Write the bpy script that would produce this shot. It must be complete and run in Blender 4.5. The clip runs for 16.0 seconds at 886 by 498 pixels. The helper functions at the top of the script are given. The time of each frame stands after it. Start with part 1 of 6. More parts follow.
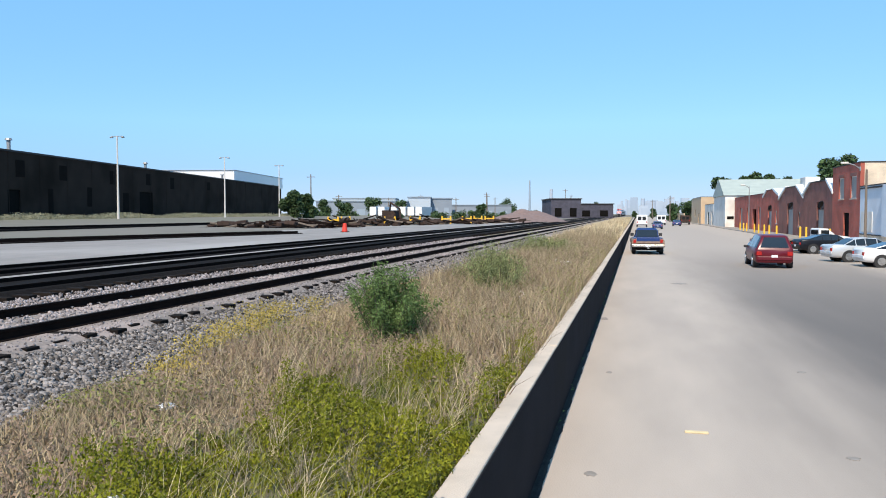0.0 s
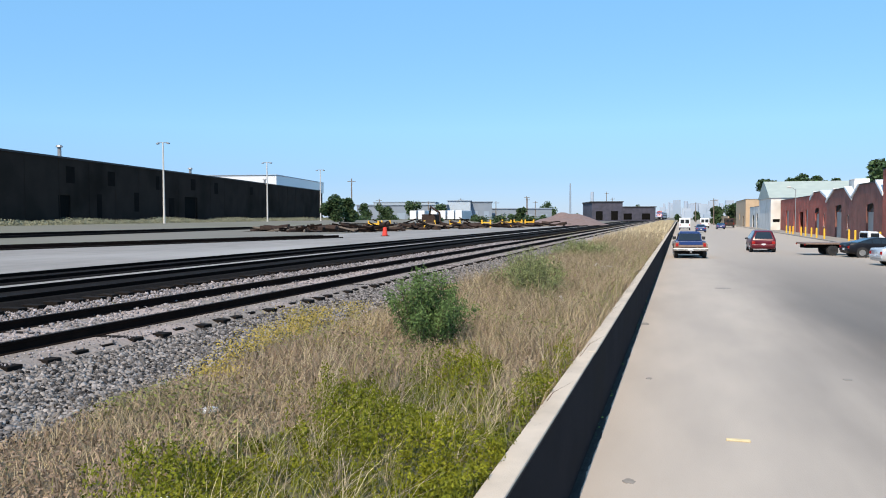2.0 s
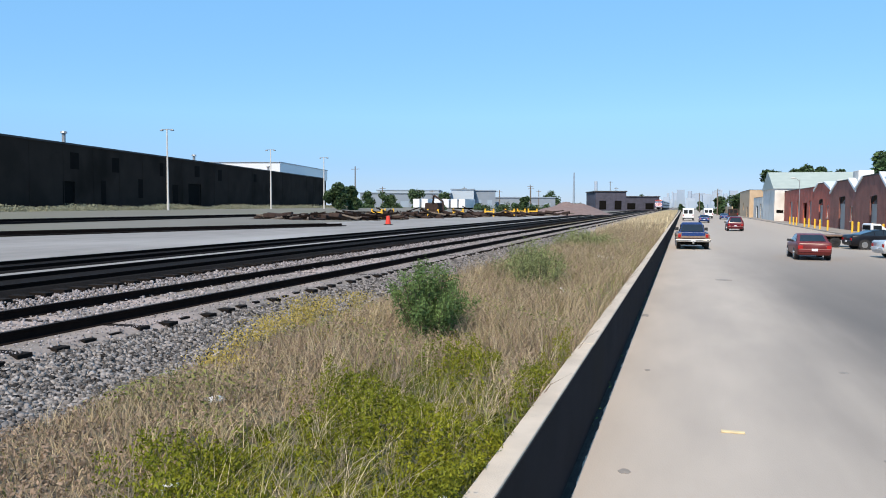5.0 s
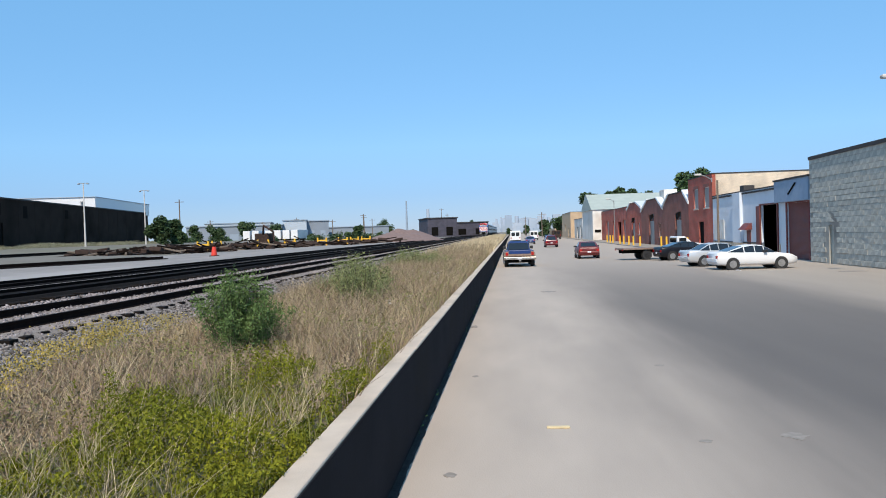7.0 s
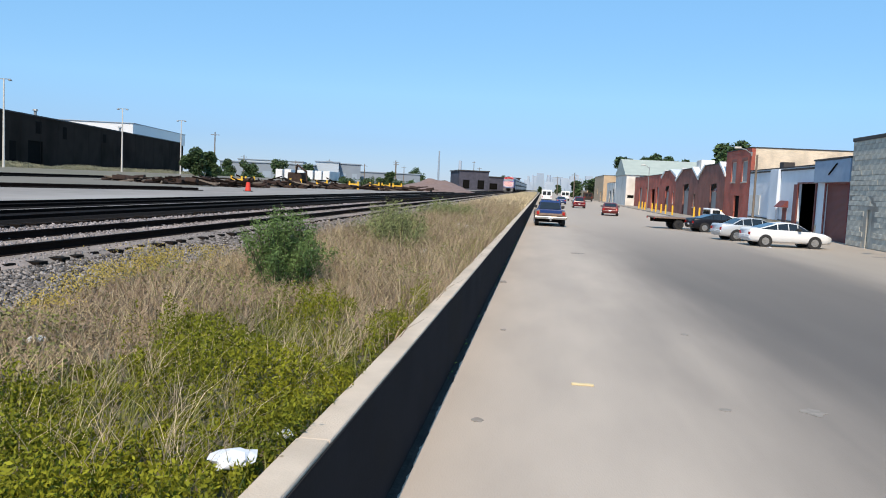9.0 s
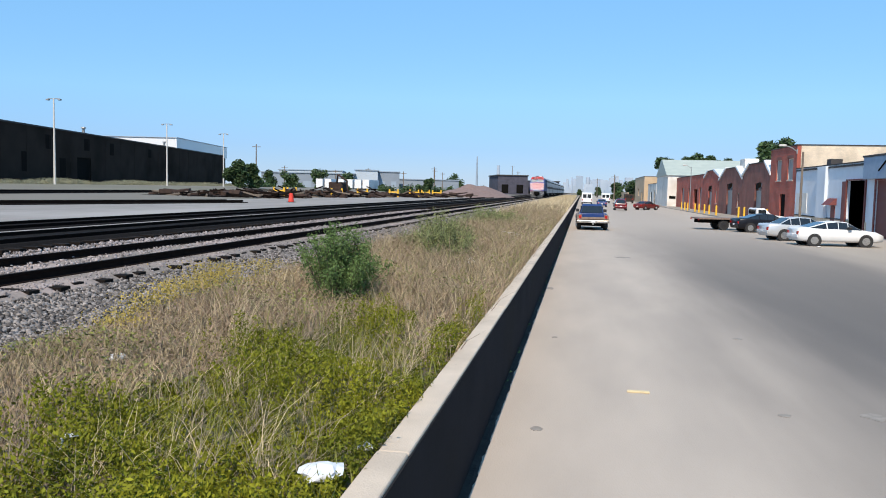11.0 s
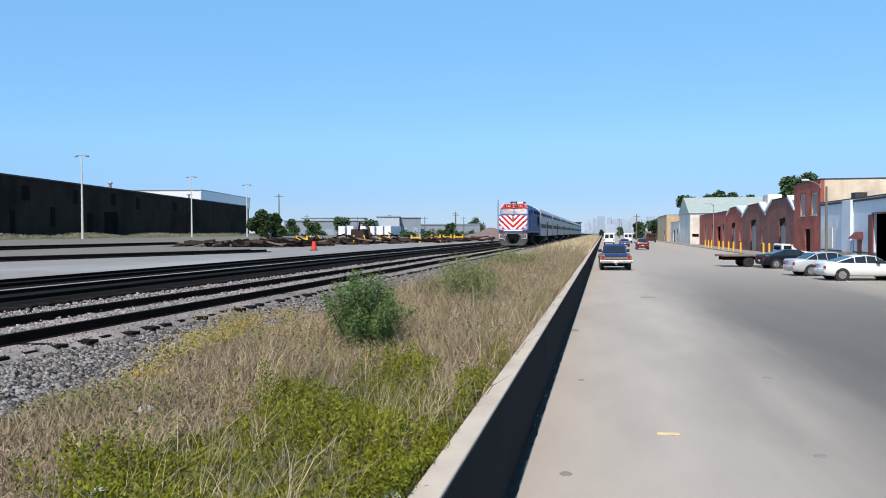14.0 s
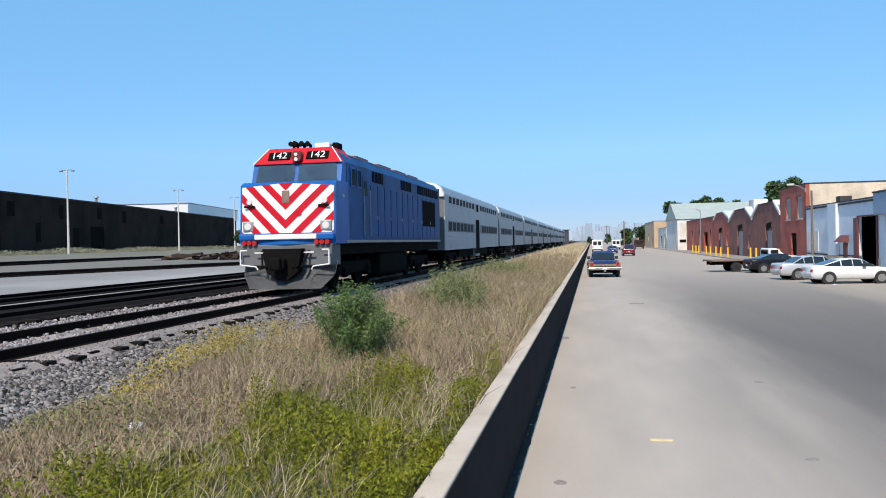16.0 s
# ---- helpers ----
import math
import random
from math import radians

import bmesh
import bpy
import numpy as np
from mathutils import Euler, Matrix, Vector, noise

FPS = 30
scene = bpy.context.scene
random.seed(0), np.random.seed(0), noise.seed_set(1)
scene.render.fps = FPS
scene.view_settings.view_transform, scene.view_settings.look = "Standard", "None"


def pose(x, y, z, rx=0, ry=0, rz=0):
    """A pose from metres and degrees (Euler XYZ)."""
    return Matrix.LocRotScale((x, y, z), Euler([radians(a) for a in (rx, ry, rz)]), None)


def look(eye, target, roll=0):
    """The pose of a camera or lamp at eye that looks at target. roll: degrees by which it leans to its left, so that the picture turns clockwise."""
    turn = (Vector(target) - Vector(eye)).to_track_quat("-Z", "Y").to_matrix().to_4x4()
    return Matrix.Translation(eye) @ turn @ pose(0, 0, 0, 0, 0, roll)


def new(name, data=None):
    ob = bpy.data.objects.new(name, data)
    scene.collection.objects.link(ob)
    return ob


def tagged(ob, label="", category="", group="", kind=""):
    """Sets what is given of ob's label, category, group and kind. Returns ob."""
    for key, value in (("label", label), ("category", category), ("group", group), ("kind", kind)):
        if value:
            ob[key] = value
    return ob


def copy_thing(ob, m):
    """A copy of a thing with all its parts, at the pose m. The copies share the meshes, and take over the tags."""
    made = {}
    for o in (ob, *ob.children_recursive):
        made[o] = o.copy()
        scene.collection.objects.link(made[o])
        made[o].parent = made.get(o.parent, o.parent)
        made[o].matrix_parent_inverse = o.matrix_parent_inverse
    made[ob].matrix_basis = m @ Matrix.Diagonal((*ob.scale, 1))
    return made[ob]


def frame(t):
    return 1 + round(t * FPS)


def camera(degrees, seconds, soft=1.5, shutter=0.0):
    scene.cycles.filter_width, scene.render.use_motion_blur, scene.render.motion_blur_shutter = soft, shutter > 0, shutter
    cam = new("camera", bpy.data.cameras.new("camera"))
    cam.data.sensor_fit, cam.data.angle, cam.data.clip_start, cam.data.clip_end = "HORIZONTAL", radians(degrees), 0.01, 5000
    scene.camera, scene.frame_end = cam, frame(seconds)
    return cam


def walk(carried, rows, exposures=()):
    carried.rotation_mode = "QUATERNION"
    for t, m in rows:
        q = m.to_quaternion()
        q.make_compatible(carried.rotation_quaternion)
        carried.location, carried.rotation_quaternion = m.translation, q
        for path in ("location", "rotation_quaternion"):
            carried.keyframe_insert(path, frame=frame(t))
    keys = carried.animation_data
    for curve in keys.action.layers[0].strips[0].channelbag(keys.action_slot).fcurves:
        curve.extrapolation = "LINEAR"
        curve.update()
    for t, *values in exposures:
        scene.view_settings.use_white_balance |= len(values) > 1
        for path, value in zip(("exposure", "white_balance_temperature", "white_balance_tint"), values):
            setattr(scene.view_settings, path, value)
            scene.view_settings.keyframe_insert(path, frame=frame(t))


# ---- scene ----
cam = camera(58.44, 16.0, soft=1.0)
PATH = [
    (0.0, pose(-0.000, 0.000, 2.800, 87.46, 0.00, 13.56)),
    (0.5, pose(0.000, 0.017, 2.805, 86.83, -0.29, 14.49)),
    (1.0, pose(-0.021, 0.011, 2.810, 87.75, -1.99, 14.12)),
    (1.5, pose(-0.011, -0.005, 2.826, 87.67, -0.60, 15.71)),
    (2.0, pose(0.040, -0.045, 2.833, 87.72, 0.18, 16.45)),
    (2.5, pose(-0.003, -0.037, 2.834, 87.45, -2.25, 16.34)),
    (3.0, pose(-0.011, -0.031, 2.838, 86.95, -2.29, 16.58)),
    (3.2, pose(-0.019, -0.014, 2.819, 86.43, -1.82, 16.58)),
    (5.3, pose(0.114, -0.214, 2.910, 86.93, 0.12, 16.34)),
    (5.5, pose(0.102, -0.200, 2.910, 86.14, -0.36, 15.32)),
    (6.0, pose(0.183, -0.133, 2.780, 89.94, -0.18, 17.29)),
    (6.5, pose(0.168, 0.228, 2.581, 93.59, 3.79, 9.55)),
    (7.0, pose(0.253, 0.389, 2.519, 88.87, 1.76, 4.77)),
    (7.5, pose(0.150, 0.284, 2.486, 83.87, -1.46, 7.72)),
    (8.0, pose(0.148, 0.302, 2.473, 82.52, -3.18, 7.60)),
    (8.5, pose(0.133, 0.182, 2.531, 87.00, -0.90, 8.01)),
    (9.0, pose(0.103, 0.093, 2.536, 85.38, -2.75, 6.97)),
    (9.2, pose(0.064, 0.068, 2.530, 84.50, -1.88, 5.19)),
    (11.3, pose(-0.058, -0.116, 2.630, 86.39, -1.31, 10.01)),
    (11.5, pose(-0.059, -0.087, 2.626, 87.06, -1.90, 9.27)),
    (12.0, pose(-0.059, -0.078, 2.625, 87.58, -0.35, 8.97)),
    (12.5, pose(-0.049, -0.115, 2.627, 87.06, -0.44, 10.68)),
    (13.0, pose(-0.052, -0.139, 2.635, 88.13, 0.46, 10.67)),
    (13.5, pose(-0.053, -0.114, 2.635, 88.98, 0.36, 10.72)),
    (14.0, pose(-0.050, -0.138, 2.634, 88.87, 0.27, 11.30)),
    (14.5, pose(-0.063, -0.130, 2.641, 88.16, -0.41, 10.81)),
    (15.0, pose(-0.054, -0.149, 2.642, 89.12, 0.45, 11.70)),
    (15.5, pose(-0.048, -0.144, 2.649, 89.14, 1.11, 10.93)),
    (16.0, pose(-0.074, -0.132, 2.640, 89.54, 1.14, 10.46)),
]
walk(cam, PATH, [(0, 0.20, 6490, 10), (2.5, 0.13, 6550, 10), (6.0, 0.10, 6300, 10), (6.5, -0.20, 5750, 9), (7.0, -0.06, 6400, 10), (7.6, 0.18, 6850, 10), (8.1, 0.18, 6850, 10), (8.5, 0.30, 6750, 10), (9.0, 0.03, 6650, 10), (12.5, 0.08, 6450, 10), (14.5, 0.02, 6400, 10), (16, 0.02, 6400, 10)])

# ---- world, sun, exposure ----
SUN_EL, SUN_X, SUN_Y = radians(46), -0.10, -0.995   # towards the sun: behind the camera, a little to the left
world = bpy.data.worlds.new("sky")
scene.world = world
world.use_nodes = True
wn = world.node_tree.nodes
sky = wn.new("ShaderNodeTexSky")
sky.sky_type = "NISHITA"
sky.sun_disc = False
sky.sun_elevation = SUN_EL
sky.sun_rotation = math.atan2(SUN_X, SUN_Y)
sky.air_density, sky.dust_density, sky.ozone_density = 1.0, 0.0, 4.0
wn["Background"].inputs["Strength"].default_value = 0.145
tint = wn.new("ShaderNodeMix")
tint.data_type, tint.blend_type = "RGBA", "MULTIPLY"
tint.inputs[0].default_value, tint.inputs[7].default_value = 1.0, (0.90, 0.918, 1.035, 1)
world.node_tree.links.new(sky.outputs[0], tint.inputs[6])
haze = wn.new("ShaderNodeMix")
haze.data_type = "RGBA"
haze.inputs[0].default_value, haze.inputs[7].default_value = 0.5, (1.33, 3.86, 6.7, 1)
world.node_tree.links.new(tint.outputs[2], haze.inputs[6])
# smog: the lowest degrees of the sky are duller and greyer than clean air
wc, wsep, wramp, smog = wn.new("ShaderNodeTexCoord"), wn.new("ShaderNodeSeparateXYZ"), wn.new("ShaderNodeValToRGB"), wn.new("ShaderNodeMix")
world.node_tree.links.new(wc.outputs["Generated"], wsep.inputs[0])
world.node_tree.links.new(wsep.outputs[2], wramp.inputs[0])
wramp.color_ramp.elements[0].position, wramp.color_ramp.elements[0].color = 0.0, (0.69, 0.71, 0.79, 1)
wramp.color_ramp.elements[1].position, wramp.color_ramp.elements[1].color = 0.30, (1.06, 1.07, 1.03, 1)
for at, c in ((0.05, (0.74, 0.77, 0.86, 1)), (0.11, (0.95, 0.97, 0.97, 1))):
    wramp.color_ramp.elements.new(at).color = c
smog.data_type, smog.blend_type, smog.inputs[0].default_value = "RGBA", "MULTIPLY", 1.0
world.node_tree.links.new(haze.outputs[2], smog.inputs[6])
world.node_tree.links.new(wramp.outputs[0], smog.inputs[7])
world.node_tree.links.new(smog.outputs[2], wn["Background"].inputs["Color"])
sun = new("sun", bpy.data.lights.new("sun", "SUN"))
sun.data.energy, sun.data.angle, sun.data.color = 5.0, radians(0.55), (1.0, 0.875, 0.72)
sun.matrix_world = look((SUN_X * 50, SUN_Y * 50, 50 * math.tan(SUN_EL)), (0, 0, 0))


# ---- materials ----
def mat(name, a, b=None, scale=3.0, rough=0.8, metal=0.0, bump=0.0, bscale=40.0, stain=None, sscale=0.25, island=0.0, obrand=0.0, spec=0.5, stretch=None):
    """Two tones mixed by fine noise, broad stains, relief, and per-piece variation."""
    m = bpy.data.materials.new(name)
    m.use_nodes = True
    n, l = m.node_tree.nodes, m.node_tree.links
    p = n["Principled BSDF"]
    p.inputs["Roughness"].default_value, p.inputs["Metallic"].default_value = rough, metal
    p.inputs["Specular IOR Level"].default_value = spec
    b = b or tuple(c * 0.8 for c in a)
    tc = n.new("ShaderNodeTexCoord")
    mp = n.new("ShaderNodeMapping")
    l.new(tc.outputs["Object"], mp.inputs["Vector"])
    if stretch:
        mp.inputs["Scale"].default_value = stretch
    def noise_tex(s, detail=5):
        t = n.new("ShaderNodeTexNoise")
        t.inputs["Scale"].default_value, t.inputs["Detail"].default_value = s, detail
        l.new(mp.outputs[0], t.inputs["Vector"])
        return t
    def mix(f, c1, c2, mode="MIX"):
        x = n.new("ShaderNodeMix")
        x.data_type, x.blend_type = "RGBA", mode
        for sock, v in ((x.inputs[0], f), (x.inputs[6], c1), (x.inputs[7], c2)):
            if isinstance(v, (int, float)):
                sock.default_value = v
            elif isinstance(v, tuple):
                sock.default_value = (*v, 1)
            else:
                l.new(v, sock)
        return x.outputs[2]
    def ramp(src, lo, hi):
        r = n.new("ShaderNodeMapRange")
        r.inputs[1].default_value, r.inputs[2].default_value = lo, hi
        l.new(src, r.inputs[0])
        return r.outputs[0]
    col = mix(ramp(noise_tex(scale).outputs[0], 0.3, 0.7), a, b)
    if stain:
        col = mix(ramp(noise_tex(sscale, 6).outputs[0], 0.48, 0.72), col, stain)
    if island:
        g = n.new("ShaderNodeNewGeometry")
        h = n.new("ShaderNodeHueSaturation")
        l.new(ramp(g.outputs["Random Per Island"], 0, 1), h.inputs["Value"])
        for node in n:
            if node.type == "MAP_RANGE" and node.outputs[0].is_linked and node.outputs[0].links[0].to_node == h:
                node.inputs[3].default_value, node.inputs[4].default_value = 1 - island, 1 + island
        l.new(col, h.inputs["Color"])
        col = h.outputs[0]
    if obrand:
        g = n.new("ShaderNodeObjectInfo")
        h = n.new("ShaderNodeHueSaturation")
        r = n.new("ShaderNodeMapRange")
        r.inputs[3].default_value, r.inputs[4].default_value = 1 - obrand, 1 + obrand
        l.new(g.outputs["Random"], r.inputs[0])
        l.new(r.outputs[0], h.inputs["Value"])
        l.new(col, h.inputs["Color"])
        col = h.outputs[0]
    l.new(col, p.inputs["Base Color"])
    if bump:
        bn = n.new("ShaderNodeBump")
        bn.inputs["Strength"].default_value, bn.inputs["Distance"].default_value = bump, 0.02
        l.new(noise_tex(bscale).outputs[0], bn.inputs["Height"])
        l.new(bn.outputs[0], p.inputs["Normal"])
    return m


def brick_mat(name, c1, c2, mortar, bw, bh, rough=0.85, gap=0.012, bump=0.5):
    """Masonry courses on upright faces, with relief in the joints and soot stains."""
    m = bpy.data.materials.new(name)
    m.use_nodes = True
    n, l = m.node_tree.nodes, m.node_tree.links
    p = n["Principled BSDF"]
    p.inputs["Roughness"].default_value = rough
    tc, sep, add, com = n.new("ShaderNodeTexCoord"), n.new("ShaderNodeSeparateXYZ"), n.new("ShaderNodeMath"), n.new("ShaderNodeCombineXYZ")
    l.new(tc.outputs["Object"], sep.inputs[0])
    l.new(sep.outputs[0], add.inputs[0])
    l.new(sep.outputs[1], add.inputs[1])
    l.new(add.outputs[0], com.inputs[0])
    l.new(sep.outputs[2], com.inputs[1])
    t = n.new("ShaderNodeTexBrick")
    t.inputs["Color1"].default_value, t.inputs["Color2"].default_value, t.inputs["Mortar"].default_value = (*c1, 1), (*c2, 1), (*mortar, 1)
    t.inputs["Scale"].default_value, t.inputs["Mortar Size"].default_value = 1.0, gap
    t.inputs["Brick Width"].default_value, t.inputs["Row Height"].default_value = bw, bh
    l.new(com.outputs[0], t.inputs["Vector"])
    ns = n.new("ShaderNodeTexNoise")
    ns.inputs["Scale"].default_value, ns.inputs["Detail"].default_value = 0.6, 6
    l.new(tc.outputs["Object"], ns.inputs["Vector"])
    mr = n.new("ShaderNodeMapRange")
    mr.inputs[1].default_value, mr.inputs[2].default_value, mr.inputs[3].default_value, mr.inputs[4].default_value = 0.35, 0.7, 1.12, 0.68
    l.new(ns.outputs[0], mr.inputs[0])
    hs = n.new("ShaderNodeHueSaturation")
    l.new(mr.outputs[0], hs.inputs["Value"])
    l.new(t.outputs["Color"], hs.inputs["Color"])
    l.new(hs.outputs[0], p.inputs["Base Color"])
    b = n.new("ShaderNodeBump")
    b.inputs["Strength"].default_value, b.inputs["Distance"].default_value = bump, 0.02
    b.invert = True
    l.new(t.outputs["Fac"], b.inputs["Height"])
    l.new(b.outputs[0], p.inputs["Normal"])
    return m


def ribbed_mat(name, a, b, axis, freq, rough=0.4, metal=0.0, bump=0.6):
    """Sheet metal with ribs repeating along one axis ('X', 'Y' or 'Z')."""
    m = mat(name, a, b, 0.7, rough, metal)
    n, l = m.node_tree.nodes, m.node_tree.links
    tc, w, bn = n.new("ShaderNodeTexCoord"), n.new("ShaderNodeTexWave"), n.new("ShaderNodeBump")
    w.bands_direction = axis
    w.inputs["Scale"].default_value = freq / 3.14159 / 2 * 1.0
    l.new(tc.outputs["Object"], w.inputs["Vector"])
    bn.inputs["Strength"].default_value, bn.inputs["Distance"].default_value = bump, 0.02
    l.new(w.outputs["Fac"], bn.inputs["Height"])
    l.new(bn.outputs[0], n["Principled BSDF"].inputs["Normal"])
    return m


def street_mat():
    """One street surface: pale concrete by the wall, worn asphalt in the middle, dusty concrete before the sheds, with ragged borders."""
    m = mat("street_surface", (0.46, 0.395, 0.335), (0.39, 0.335, 0.285), 0.9, 0.92, bump=0.2, bscale=60, stain=(0.35, 0.305, 0.265), sscale=0.22, stretch=(1, 0.3, 1))
    n, l = m.node_tree.nodes, m.node_tree.links
    p = n["Principled BSDF"]
    base = p.inputs["Base Color"].links[0].from_socket
    tc, sep = n.new("ShaderNodeTexCoord"), n.new("ShaderNodeSeparateXYZ")
    l.new(tc.outputs["Object"], sep.inputs[0])
    mp = n.new("ShaderNodeMapping")
    mp.inputs["Scale"].default_value = (0.5, 0.06, 1)
    l.new(tc.outputs["Object"], mp.inputs[0])
    ns = n.new("ShaderNodeTexNoise")
    ns.inputs["Scale"].default_value, ns.inputs["Detail"].default_value = 1.0, 6
    l.new(mp.outputs[0], ns.inputs["Vector"])
    wob = n.new("ShaderNodeMath")
    wob.operation = "MULTIPLY_ADD"
    wob.inputs[1].default_value = 3.4
    l.new(ns.outputs[0], wob.inputs[0])
    l.new(sep.outputs[0], wob.inputs[2])
    col = base
    grain = n.new("ShaderNodeTexNoise")
    grain.inputs["Scale"].default_value, grain.inputs["Detail"].default_value = 1.6, 7
    l.new(mp.outputs[0], grain.inputs["Vector"])
    for lo, hi, a, b in ((2.4, 7.0, (0.135, 0.122, 0.112), (0.095, 0.086, 0.080)), (11.5, 14.8, (0.34, 0.295, 0.245), (0.25, 0.22, 0.185))):
        r = n.new("ShaderNodeMapRange")
        r.interpolation_type = "SMOOTHSTEP"
        r.inputs[1].default_value, r.inputs[2].default_value = lo, hi
        l.new(wob.outputs[0], r.inputs[0])
        tone = n.new("ShaderNodeMix")
        tone.data_type = "RGBA"
        tone.inputs[6].default_value, tone.inputs[7].default_value = (*a, 1), (*b, 1)
        l.new(grain.outputs[0], tone.inputs[0])
        x = n.new("ShaderNodeMix")
        x.data_type = "RGBA"
        l.new(r.outputs[0], x.inputs[0])
        l.new(col, x.inputs[6])
        l.new(tone.outputs[2], x.inputs[7])
        col = x.outputs[2]
    # farther on the asphalt is mixed towards a paler tan
    paler, far_off = n.new("ShaderNodeMix"), n.new("ShaderNodeMapRange")
    paler.data_type, paler.inputs[7].default_value = "RGBA", (0.42, 0.36, 0.305, 1)
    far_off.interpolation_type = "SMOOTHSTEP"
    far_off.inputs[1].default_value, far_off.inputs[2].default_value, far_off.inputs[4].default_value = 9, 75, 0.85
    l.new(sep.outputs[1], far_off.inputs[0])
    l.new(far_off.outputs[0], paler.inputs[0])
    l.new(col, paler.inputs[6])
    l.new(paler.outputs[2], p.inputs["Base Color"])
    return m


def glow_mat(name, c, strength):
    m = bpy.data.materials.new(name)
    m.use_nodes = True
    p = m.node_tree.nodes["Principled BSDF"]
    p.inputs["Base Color"].default_value = (*c, 1)
    p.inputs["Emission Color"].default_value = (*c, 1)
    p.inputs["Emission Strength"].default_value = strength
    return m


